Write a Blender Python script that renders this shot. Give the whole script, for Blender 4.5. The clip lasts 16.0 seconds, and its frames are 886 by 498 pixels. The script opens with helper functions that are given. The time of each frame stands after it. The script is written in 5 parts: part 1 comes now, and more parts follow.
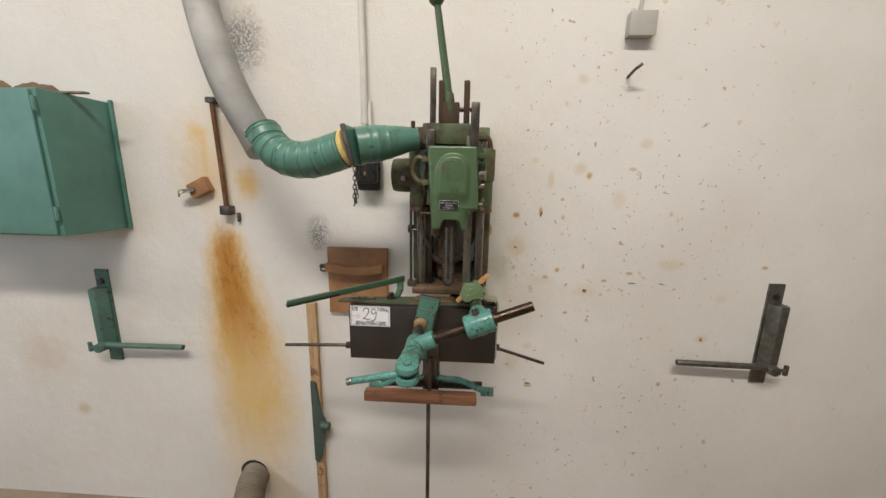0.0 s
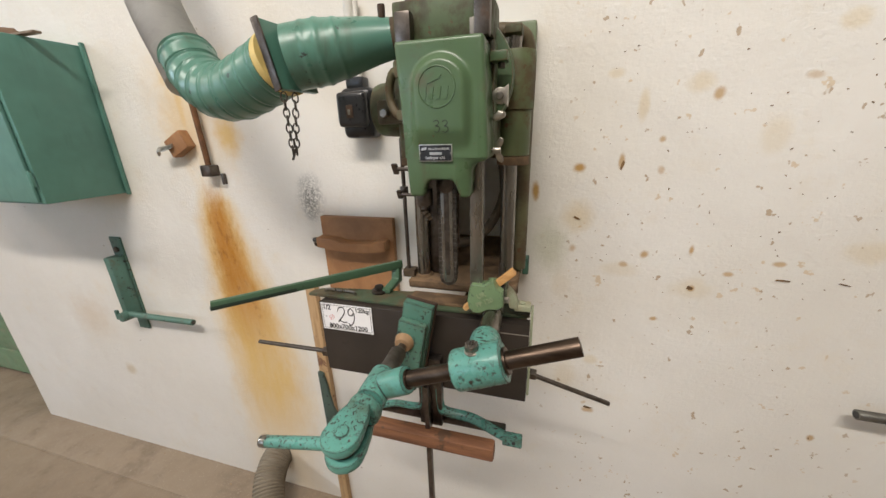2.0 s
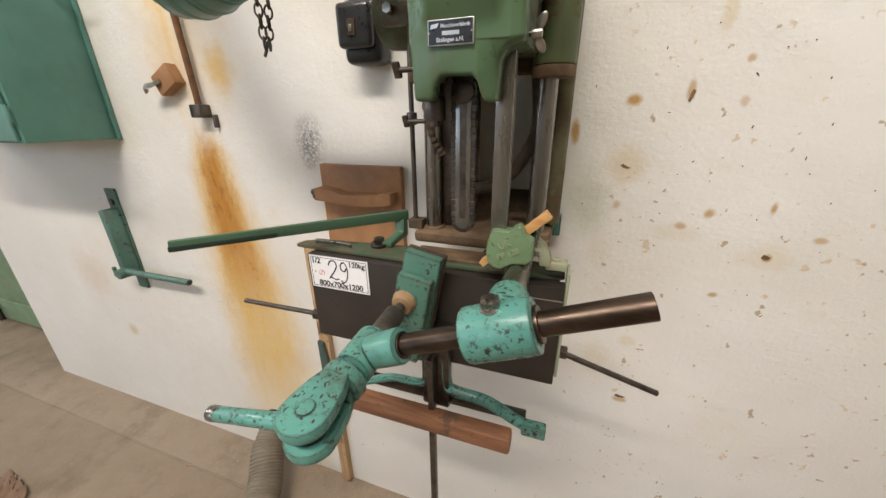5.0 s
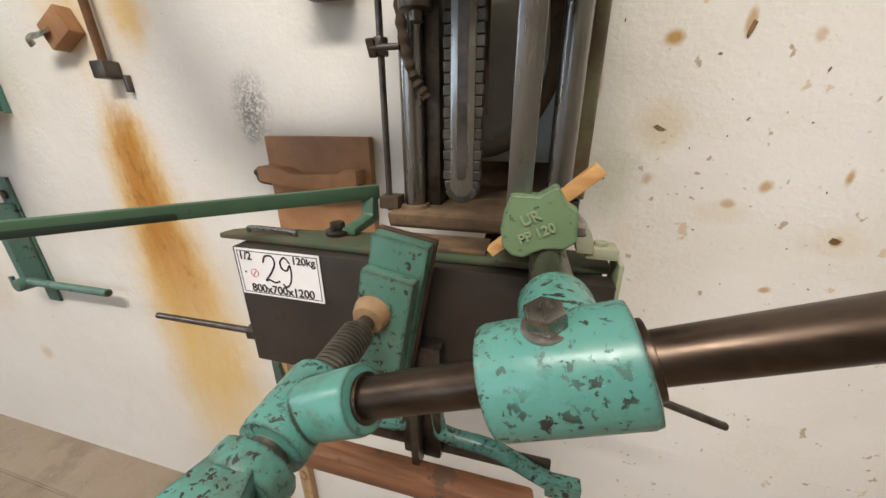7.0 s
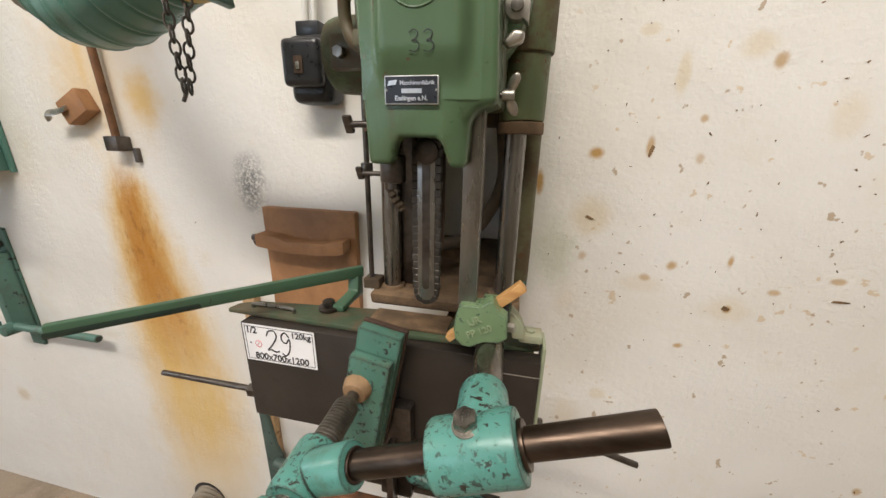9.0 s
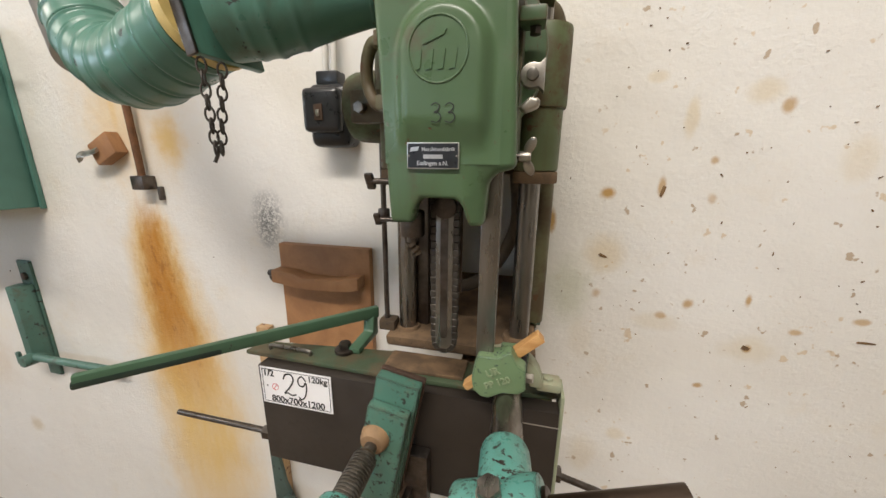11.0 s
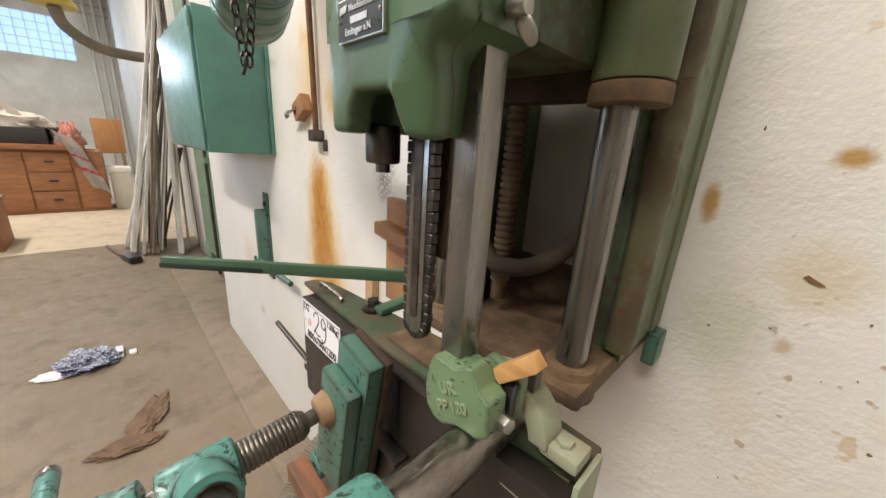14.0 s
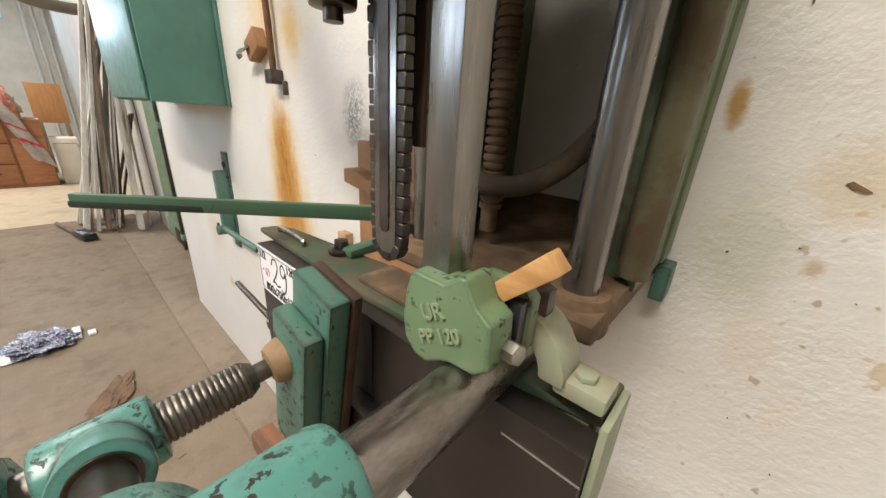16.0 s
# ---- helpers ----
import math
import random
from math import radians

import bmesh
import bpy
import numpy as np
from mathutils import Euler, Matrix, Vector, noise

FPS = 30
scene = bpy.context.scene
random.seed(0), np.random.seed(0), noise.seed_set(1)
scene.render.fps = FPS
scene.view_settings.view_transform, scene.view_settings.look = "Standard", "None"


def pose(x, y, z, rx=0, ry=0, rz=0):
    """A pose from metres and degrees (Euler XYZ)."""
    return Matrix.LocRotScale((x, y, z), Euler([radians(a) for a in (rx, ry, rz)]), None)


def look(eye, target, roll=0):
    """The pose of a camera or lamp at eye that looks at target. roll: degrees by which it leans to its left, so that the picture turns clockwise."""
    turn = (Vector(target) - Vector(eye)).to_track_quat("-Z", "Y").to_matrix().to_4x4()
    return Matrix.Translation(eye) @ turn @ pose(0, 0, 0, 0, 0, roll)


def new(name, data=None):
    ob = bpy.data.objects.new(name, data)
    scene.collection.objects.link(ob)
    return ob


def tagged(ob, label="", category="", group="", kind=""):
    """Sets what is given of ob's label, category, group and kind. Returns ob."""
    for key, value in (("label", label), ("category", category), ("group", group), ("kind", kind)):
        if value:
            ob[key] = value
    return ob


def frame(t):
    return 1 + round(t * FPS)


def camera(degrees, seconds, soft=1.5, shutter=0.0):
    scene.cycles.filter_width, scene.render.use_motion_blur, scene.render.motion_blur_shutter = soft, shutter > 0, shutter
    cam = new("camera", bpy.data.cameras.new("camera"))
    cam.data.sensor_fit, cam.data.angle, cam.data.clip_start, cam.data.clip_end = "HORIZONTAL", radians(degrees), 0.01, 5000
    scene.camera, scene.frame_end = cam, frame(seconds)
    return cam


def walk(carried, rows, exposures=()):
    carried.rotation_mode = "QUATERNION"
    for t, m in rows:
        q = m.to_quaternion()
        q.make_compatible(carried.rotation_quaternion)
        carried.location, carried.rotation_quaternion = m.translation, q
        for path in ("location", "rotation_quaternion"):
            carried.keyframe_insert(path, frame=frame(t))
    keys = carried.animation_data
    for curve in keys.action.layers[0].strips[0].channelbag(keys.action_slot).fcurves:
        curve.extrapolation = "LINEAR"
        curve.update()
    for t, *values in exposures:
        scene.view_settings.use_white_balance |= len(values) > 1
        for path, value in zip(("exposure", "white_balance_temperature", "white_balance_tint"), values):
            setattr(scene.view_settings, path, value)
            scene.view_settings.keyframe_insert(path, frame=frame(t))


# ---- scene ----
cam = camera(104.8, 16.0)
METRES, EYE, TILT, LEAN, TURN = 1.75, 1.515, 0.0, 0.0, 2.8
ROWS = [
    (0.0, 0.0, 0.0, 0.0, 0.21, -11.52, -1.03),
    (0.5, 0.0103, 0.0694, -0.0028, 2.07, -12.9, -0.5),
    (1.0, 0.018, 0.1694, -0.0051, 1.49, -13.27, 0.39),
    (1.5, 0.0262, 0.2315, -0.0135, 2.72, -16.94, 1.19),
    (2.0, 0.0814, 0.2258, -0.0223, 12.89, -18.72, 1.62),
    (2.5, 0.098, 0.2177, -0.0267, 17.76, -18.77, -0.03),
    (3.0, 0.0984, 0.2202, -0.031, 18.53, -18.91, 0.57),
    (3.5, 0.0962, 0.2281, -0.038, 18.12, -20.05, 0.73),
    (4.0, 0.0931, 0.2366, -0.0453, 18.27, -22.04, 0.91),
    (6.5, 0.0384, 0.3675, -0.1346, 12.67, -20.21, 0.28),
    (7.0, 0.0382, 0.3716, -0.1329, 12.36, -20.89, 0.22),
    (7.5, 0.0424, 0.3615, -0.1077, 10.48, -20.19, -0.98),
    (8.0, 0.0498, 0.347, -0.0883, 9.48, -19.85, -1.33),
    (8.5, 0.0556, 0.3377, -0.0764, 9.36, -19.18, -1.71),
    (9.0, 0.056, 0.3303, -0.0629, 9.48, -17.51, -1.09),
    (11.5, 0.0476, 0.3307, -0.0319, 10.68, -13.83, -0.65),
    (12.0, 0.0693, 0.2815, -0.0193, 10.57, -13.48, -1.04),
    (12.5, 0.1109, 0.2599, -0.0155, 16.47, -16.1, 0.23),
    (13.0, 0.1389, 0.3256, -0.0287, 26.57, -16.15, -0.27),
    (13.5, 0.1461, 0.4197, -0.0562, 42.43, -16.08, -3.19),
    (14.0, 0.1237, 0.4404, -0.0792, 43.25, -16.69, -3.54),
    (14.5, 0.1124, 0.4528, -0.0897, 41.07, -16.93, -3.97),
    (15.0, 0.1062, 0.4575, -0.1002, 40.66, -17.94, -3.65),
    (15.5, 0.1049, 0.4629, -0.1132, 39.66, -19.71, -3.06),
    (16.0, 0.1049, 0.4634, -0.1212, 39.59, -20.78, -3.28),
]
walk(cam, [(t, pose(0, 0, EYE, TILT, LEAN, TURN) @ pose(METRES * x, METRES * y, METRES * z, 90 + pitch, roll, yaw)) for t, x, y, z, yaw, pitch, roll in ROWS],
     [(0.0, -0.44), (1.0, -0.36), (2.0, -0.15), (2.6, -0.10), (6.5, -0.03), (9.0, -0.06), (12.0, -0.15), (13.0, -0.08), (14.2, 0.13), (16.0, 0.18)])

# ---- light ----
world = bpy.data.worlds.new("sky")
scene.world = world
world.use_nodes = True
wn = world.node_tree
sky = wn.nodes.new("ShaderNodeTexSky")
sky.sky_type, sky.sun_disc = "NISHITA", False
sky.sun_elevation, sky.sun_rotation = radians(40), radians(200)
wn.links.new(sky.outputs[0], wn.nodes["Background"].inputs["Color"])
wn.nodes["Background"].inputs["Strength"].default_value = 0.12


def area_lamp(name, eye, target, sx, sy, watts, colour):
    data = bpy.data.lights.new(name, "AREA")
    data.shape, data.size, data.size_y, data.energy, data.color = "RECTANGLE", sx, sy, watts, colour
    ob = new(name, data)
    ob.matrix_world = look(eye, target)
    return ob


WARM, COOL = (1.0, 0.93, 0.85), (0.68, 0.83, 1.0)
# tubes under the hall's ceiling
area_lamp("tube_light", (-0.9, -1.2, 4.3), (-0.9, -0.9, 0), 2.4, 0.3, 122, WARM)
area_lamp("tube_light", (0.35, -1.3, 4.3), (0.35, -0.9, 0), 2.0, 0.3, 122, WARM)
# unseen lamp, added to brighten the far bay
area_lamp("tube_light", (-7.0, -1.0, 4.6), (-7.0, -1.0, 0), 2.4, 0.3, 230, WARM)
# sky light through the glass-block windows
area_lamp("window_light", (-13.8, -1.2, 3.4), (-5, -1.0, 1.0), 3.6, 0.9, 160, COOL)
area_lamp("window_light", (-4.6, -5.3, 2.6), (-2.0, 0.5, 1.2), 3.6, 1.5, 85, COOL)

# ---- materials ----


class Net:
    """Short names for building a node material."""

    def __init__(self, name):
        self.mat = bpy.data.materials.new(name)
        self.mat.use_nodes = True
        self.t = self.mat.node_tree
        self.b = self.t.nodes["Principled BSDF"]
        self.co = self.t.nodes.new("ShaderNodeTexCoord").outputs["Object"]

    def put(self, socket, value):
        if isinstance(value, bpy.types.NodeSocket):
            self.t.links.new(value, socket)
        elif value is not None:
            if isinstance(value, tuple) and len(value) == 3 and socket.type == "RGBA":
                value = (*value, 1)
            socket.default_value = value

    def math(self, op, a, b=None, c=None, clamp=False):
        n = self.t.nodes.new("ShaderNodeMath")
        n.operation, n.use_clamp = op, clamp
        for s, v in zip(n.inputs, (a, b, c)):
            self.put(s, v)
        return n.outputs[0]

    def vec(self, op, a, b=None):
        n = self.t.nodes.new("ShaderNodeVectorMath")
        n.operation = op
        self.put(n.inputs[0], a)
        if b is not None:
            self.put(n.inputs[1], b)
        return n.outputs["Value" if op in ("LENGTH", "DOT_PRODUCT") else "Vector"]

    def noise(self, scale, detail=4, rough=0.6, stretch=None, distort=0.0):
        n = self.t.nodes.new("ShaderNodeTexNoise")
        n.inputs["Scale"].default_value, n.inputs["Detail"].default_value = scale, detail
        n.inputs["Roughness"].default_value, n.inputs["Distortion"].default_value = rough, distort
        self.put(n.inputs["Vector"], self.vec("MULTIPLY", self.co, stretch) if stretch else self.co)
        return n.outputs[0]

    def step(self, v, lo, hi, a=0.0, b=1.0):
        n = self.t.nodes.new("ShaderNodeMapRange")
        n.interpolation_type = "SMOOTHSTEP"
        for s, x in zip(n.inputs, (v, lo, hi, a, b)):
            self.put(s, x)
        return n.outputs[0]

    def mix(self, f, a, b):
        n = self.t.nodes.new("ShaderNodeMix")
        n.data_type = "RGBA"
        self.put(n.inputs[0], f)
        self.put(n.inputs[6], a)
        self.put(n.inputs[7], b)
        return n.outputs[2]

    def bump(self, h, strength=0.3, distance=0.002, under=None):
        n = self.t.nodes.new("ShaderNodeBump")
        n.inputs["Strength"].default_value, n.inputs["Distance"].default_value = strength, distance
        self.put(n.inputs["Height"], h)
        self.put(n.inputs["Normal"], under)
        return n.outputs[0]

    def out(self, colour=None, rough=None, metal=None, normal=None):
        self.put(self.b.inputs["Base Color"], colour)
        self.put(self.b.inputs["Roughness"], rough)
        self.put(self.b.inputs["Metallic"], metal)
        self.put(self.b.inputs["Normal"], normal)
        return self.mat


def random_tone(n, colour, spread):
    """Varies a colour a little from object to object."""
    r = n.t.nodes.new("ShaderNodeObjectInfo").outputs["Random"]
    h = n.t.nodes.new("ShaderNodeHueSaturation")
    n.put(h.inputs["Value"], n.step(r, 0, 1, 1 - spread, 1 + spread))
    n.put(h.inputs["Color"], colour)
    return h.outputs[0]


def paint(name, base, grime, chip=None, chip_at=0.64, chip_scale=55, rough=0.42, grime_at=0.55, relief=0.25, edge=0.0, bloom=None, drip=0.3, patch=None):
    """Enamel on castings: tone drift, brown grime, flakes down to dark metal."""
    n = Net(name)
    tone = n.noise(7, 3)
    c = n.mix(n.step(tone, 0.3, 0.7), tuple(v * 0.86 for v in base), tuple(min(1, v * 1.1) for v in base))
    g = n.step(n.noise(16, 6, 0.7), grime_at, grime_at + 0.2)
    c = n.mix(n.math("MULTIPLY", g, 0.75), c, grime)
    run = n.math("MULTIPLY", n.step(n.noise(26, 5, 0.65, (1, 1, 0.16)), 0.50, 0.72), n.step(n.noise(9, 3), 0.35, 0.6))
    c = n.mix(n.math("MULTIPLY", run, drip), c, tuple(v * 0.75 for v in grime))
    if bloom:
        # rust creeping up from the lower rim: heights above the thing's base
        sep = n.t.nodes.new("ShaderNodeSeparateXYZ")
        n.put(sep.inputs[0], n.co)
        creep = n.math("ADD", sep.outputs["Z"], n.math("MULTIPLY", n.math("SUBTRACT", n.noise(38, 4, 0.65), 0.5), 0.10))
        c = n.mix(n.step(creep, bloom[0], bloom[1], 0.85, 0.0), c, RUSTY)
    speck = n.step(n.noise(140, 3, 0.6), 0.68, 0.74)
    c = n.mix(n.math("MULTIPLY", speck, 0.55), c, grime)
    r = n.math("ADD", n.step(n.noise(30, 4), 0.2, 0.8, rough - 0.08, rough + 0.14), n.math("MULTIPLY", g, 0.2))
    h = n.noise(45, 4, 0.55)
    if chip:
        flake = n.noise(chip_scale, 4, 0.65, distort=0.3)
        k = n.math("MULTIPLY", n.step(flake, chip_at, chip_at + 0.03), n.step(n.noise(11, 3), 0.37, 0.52))
        if patch:
            k = n.math("MAXIMUM", k, n.step(n.noise(24, 6, 0.72, (1, 1, 1.5)), patch, patch + 0.015))
        if edge:
            # paint knocked off along the edges
            r_ = n.t.nodes.new("ShaderNodeBevel")
            r_.samples = 4
            r_.inputs["Radius"].default_value = edge
            turn = n.vec("DOT_PRODUCT", r_.outputs[0], n.t.nodes.new("ShaderNodeNewGeometry").outputs["Normal"])
            rim = n.step(n.math("ADD", turn, n.math("MULTIPLY", flake, 0.30)), 1.05, 1.10, 1.0, 0.0)
            k = n.math("MAXIMUM", k, n.math("MULTIPLY", rim, 0.9))
        c = n.mix(k, c, chip)
        r = n.math("ADD", r, n.math("MULTIPLY", k, 0.22))
        h = n.math("SUBTRACT", h, n.math("MULTIPLY", k, 0.9))
    return n.out(c, r, 0.0, n.bump(h, relief, 0.0015))


def steel(name, base, dark, rough=0.32, rust=None, rust_at=0.6, stretch=(1, 1, 1)):
    n = Net(name)
    c = n.mix(n.step(n.noise(28, 5, 0.7, stretch), 0.3, 0.72), dark, base)
    k = n.step(n.noise(11, 6, 0.72), rust_at, rust_at + 0.18)
    m = 0.95
    if rust:
        c = n.mix(k, c, rust)
        m = n.math("SUBTRACT", 0.95, n.math("MULTIPLY", k, 0.75))
    r = n.math("ADD", n.step(n.noise(60, 3, stretch=stretch), 0.2, 0.8, rough - 0.08, rough + 0.12), n.math("MULTIPLY", k, 0.25))
    return n.out(c, r, m, n.bump(n.noise(90, 3, stretch=stretch), 0.12, 0.001))


def wood(name, light, dark, stretch=(1, 9, 9), scale=7, rough=0.6, worn=None):
    n = Net(name)
    g = n.noise(scale, 6, 0.65, stretch, 0.6)
    c = n.mix(n.step(g, 0.3, 0.7), dark, light)
    fine = n.noise(scale * 9, 3, 0.6, stretch)
    c = n.mix(n.math("MULTIPLY", n.step(fine, 0.5, 0.8), 0.35), c, dark)
    if worn:
        c = n.mix(n.step(n.noise(22, 5), 0.56, 0.64), c, worn)
    c = random_tone(n, c, 0.1)
    return n.out(c, n.step(g, 0.2, 0.8, rough - 0.08, rough + 0.12), 0.0, n.bump(fine, 0.25, 0.001))


def plain(name, colour, rough=0.6, metal=0.0, vary=0.12, scale=20, relief=0.12):
    n = Net(name)
    c = n.mix(n.step(n.noise(scale, 5), 0.3, 0.7), tuple(v * (1 - vary) for v in colour), tuple(min(1, v * (1 + vary)) for v in colour))
    c = n.mix(n.math("MULTIPLY", n.step(n.noise(scale * 5, 3), 0.6, 0.72), vary * 2), c, tuple(v * 0.6 for v in colour))
    return n.out(c, n.step(n.noise(scale * 2, 3), 0.2, 0.8, rough - 0.06, rough + 0.1), metal, n.bump(n.noise(scale * 6, 3), relief, 0.001))


def glow(name, colour, strength):
    n = Net(name)
    n.put(n.b.inputs["Emission Color"], colour)
    n.b.inputs["Emission Strength"].default_value = strength
    return n.out(colour, 0.4)


# pale grease rings on the plaster: x, z, half width, half height, strength
RINGS = [
    (0.217, 1.271, 0.044, 0.046, 0.50), (0.487, 1.103, 0.050, 0.032, 0.30), (0.575, 1.452, 0.032, 0.042, 0.30), (0.793, 1.215, 0.058, 0.030, 0.38),
    (0.648, 1.650, 0.026, 0.020, 0.45), (0.428, 1.560, 0.030, 0.024, 0.45), (0.327, 1.520, 0.013, 0.038, 0.50), (0.190, 1.085, 0.03, 0.05, 0.2),
    (0.285, 0.865, 0.022, 0.018, 0.40), (0.222, 0.800, 0.034, 0.060, 0.26), (0.949, 0.924, 0.030, 0.026, 0.40), (0.995, 1.088, 0.030, 0.020, 0.30),
    (0.265, 1.588, 0.020, 0.012, 0.40), (0.409, 1.861, 0.022, 0.020, 0.45), (0.325, 1.14, 0.05, 0.022, 0.25),
]
# small ochre spots: x, z, half width, half height, strength
SPOTS = [
    (0.462, 1.537, 0.014, 0.016, 0.70), (0.208, 1.390, 0.018, 0.014, 0.90), (0.298, 1.405, 0.008, 0.022, 0.70), (0.375, 1.184, 0.013, 0.013, 0.75),
    (0.333, 1.155, 0.012, 0.009, 0.60), (0.472, 1.200, 0.007, 0.015, 0.80), (0.210, 1.190, 0.011, 0.013, 0.55), (0.487, 1.103, 0.010, 0.010, 0.95),
    (0.373, 1.450, 0.009, 0.009, 0.65), (0.381, 1.384, 0.010, 0.012, 0.50), (0.420, 1.012, 0.010, 0.007, 0.75), (0.295, 0.690, 0.020, 0.010, 0.65),
    (0.816, 0.722, 0.010, 0.012, 0.70), (0.555, 1.146, 0.012, 0.007, 0.65), (0.646, 1.178, 0.015, 0.007, 0.65), (0.111, 1.333, 0.011, 0.030, 0.90),
    (0.949, 0.924, 0.009, 0.009, 0.80), (1.134, 1.215, 0.014, 0.010, 0.75), (1.035, 0.467, 0.012, 0.016, 0.60), (0.612, 1.562, 0.018, 0.009, 0.45),
]


def plaster_wall():
    """Cream plaster with a run of rust, grease spots, soot smudges and old knocks."""
    n = Net("cream plaster")
    s = n.t.nodes.new("ShaderNodeSeparateXYZ")
    n.put(s.inputs[0], n.co)
    x, z = s.outputs["X"], s.outputs["Z"]
    flat = n.vec("MULTIPLY", n.co, (1, 0, 1))
    wob = n.noise(24, 4, 0.65)
    c = n.mix(n.step(n.noise(1.7, 5, 0.6), 0.3, 0.72), (0.70, 0.67, 0.615), (0.765, 0.745, 0.705))
    c = n.mix(n.math("MULTIPLY", n.step(n.noise(6, 5, 0.7), 0.55, 0.8), 0.35), c, (0.70, 0.60, 0.44))
    c = n.mix(n.math("MULTIPLY", n.step(n.noise(95, 3, 0.6), 0.69, 0.76), 0.5), c, (0.42, 0.33, 0.22))

    def spot(cx, cz, rx, rz, lo=0.35, hi=1.15, ragged=0.9):
        d = n.vec("LENGTH", n.vec("MULTIPLY", n.vec("SUBTRACT", flat, (cx, 0, cz)), (1 / rx, 0, 1 / rz)))
        d = n.math("ADD", d, n.math("MULTIPLY", n.math("SUBTRACT", wob, 0.5), ragged))
        return n.step(d, lo, hi, 1.0, 0.0)

    for cx, cz, rx, rz, k in RINGS:
        c = n.mix(n.math("MULTIPLY", spot(cx, cz, rx, rz), k * 0.85), c, (0.60, 0.46, 0.23))
    for cx, cz, rx, rz, k in SPOTS:
        c = n.mix(n.math("MULTIPLY", spot(cx, cz, rx, rz, 0.3, 1.1, 1.3), k), c, (0.42, 0.225, 0.03))
    zone = n.math("MULTIPLY", n.step(x, 0.08, 0.25), n.step(x, 0.7, 1.3, 1.0, 0.15))
    small = n.math("MULTIPLY", n.step(n.noise(27, 3, 0.6), 0.668, 0.71), zone)
    c = n.mix(n.math("MULTIPLY", small, 0.45), c, (0.52, 0.32, 0.08))
    tiny = n.math("MULTIPLY", n.step(n.noise(44, 2, 0.5), 0.695, 0.74), zone)
    c = n.mix(n.math("MULTIPLY", tiny, 0.7), c, (0.33, 0.21, 0.09))
    # greenish smear beside the machine, brown bloom on the lower wall
    c = n.mix(n.math("MULTIPLY", spot(0.155, 1.19, 0.05, 0.085, 0.2, 1.2), 0.45), c, (0.42, 0.44, 0.30))
    c = n.mix(n.math("MULTIPLY", spot(-1.80, 0.74, 0.16, 0.14, 0.0, 1.2), 0.4), c, (0.55, 0.40, 0.24))
    c = n.mix(n.math("MULTIPLY", spot(-1.675, 0.472, 0.04, 0.035), 0.5), c, (0.50, 0.38, 0.2))
    # soot
    speckle = n.step(n.noise(170, 4, 0.7), 0.36, 0.58)
    for cx, cz, rx, rz in ((-0.548, 1.30, 0.05, 0.085), (-0.78, 1.98, 0.09, 0.13)):
        c = n.mix(n.math("MULTIPLY", n.math("MULTIPLY", spot(cx, cz, rx, rz, 0.1, 1.2), speckle), 0.85), c, (0.10, 0.10, 0.10))
    # the rust run: a line that leans and widens downwards
    line = n.math("ADD", -0.872, n.math("MULTIPLY", -0.06, n.step(z, 0.55, 1.32)))
    drift = n.math("MULTIPLY", n.math("SUBTRACT", n.noise(7, 5, 0.65, (1, 1, 0.4)), 0.5), 0.11)
    off = n.math("ABSOLUTE", n.math("ADD", n.math("SUBTRACT", x, line), drift))
    half = n.math("ADD", n.step(z, 0.60, 1.34, 0.165, 0.085), n.step(z, 1.20, 1.37, 0.0, -0.04))
    fray = n.math("MULTIPLY", n.math("SUBTRACT", n.noise(30, 5, 0.7, (1, 1, 0.45)), 0.5), 0.55)
    rel = n.math("ADD", n.math("DIVIDE", off, half), fray)
    top = n.step(n.math("ADD", z, n.math("MULTIPLY", fray, 0.18)), 1.375, 1.24)
    halo = n.math("MULTIPLY", n.step(rel, 0.35, 1.55, 1.0, 0.0), top)
    low = n.step(z, 0.10, 0.60, 0.35, 1.0)
    streak = n.step(n.noise(20, 5, 0.65, (1, 1, 0.22)), 0.3, 0.65, 0.84, 1.0)
    c = n.mix(n.math("MULTIPLY", n.math("MULTIPLY", halo, streak), n.math("MULTIPLY", low, 0.86)), c, (0.67, 0.42, 0.09))
    core = n.math("MULTIPLY", n.step(rel, 0.15, 0.95, 1.0, 0.0), n.math("MULTIPLY", top, n.step(z, 0.60, 1.05, 0.0, 1.0)))
    c = n.mix(n.math("MULTIPLY", n.math("MULTIPLY", core, streak), 0.97), c, (0.43, 0.168, 0.006))
    drops = n.math("MULTIPLY", n.step(n.noise(34, 4, 0.65, (1, 1, 0.6)), 0.56, 0.70), core)
    c = n.mix(n.math("MULTIPLY", drops, 0.55), c, (0.24, 0.085, 0.010))
    # paler runs higher up
    for cx, cz, rx, rz, k in ((-0.988, 1.67, 0.042, 0.045, 0.75), (-0.972, 1.59, 0.016, 0.10, 0.5), (-0.81, 1.487, 0.055, 0.07, 0.85),
                              (-0.98, 1.52, 0.10, 0.14, 0.35), (-0.93, 1.56, 0.22, 0.25, 0.32)):
        c = n.mix(n.math("MULTIPLY", spot(cx, cz, rx, rz, 0.2, 1.25), k), c, (0.68, 0.45, 0.15))
    h1, h2, h3 = n.noise(95, 5, 0.62), n.noise(11, 4, 0.55), n.noise(300, 2)
    nb = n.bump(h2, 0.5, 0.008)
    nb = n.bump(n.math("MULTIPLY", h1, n.step(n.noise(5, 3), 0.3, 0.7, 0.15, 1.0)), 0.65, 0.0034, nb)
    nb = n.bump(h3, 0.2, 0.0006, nb)
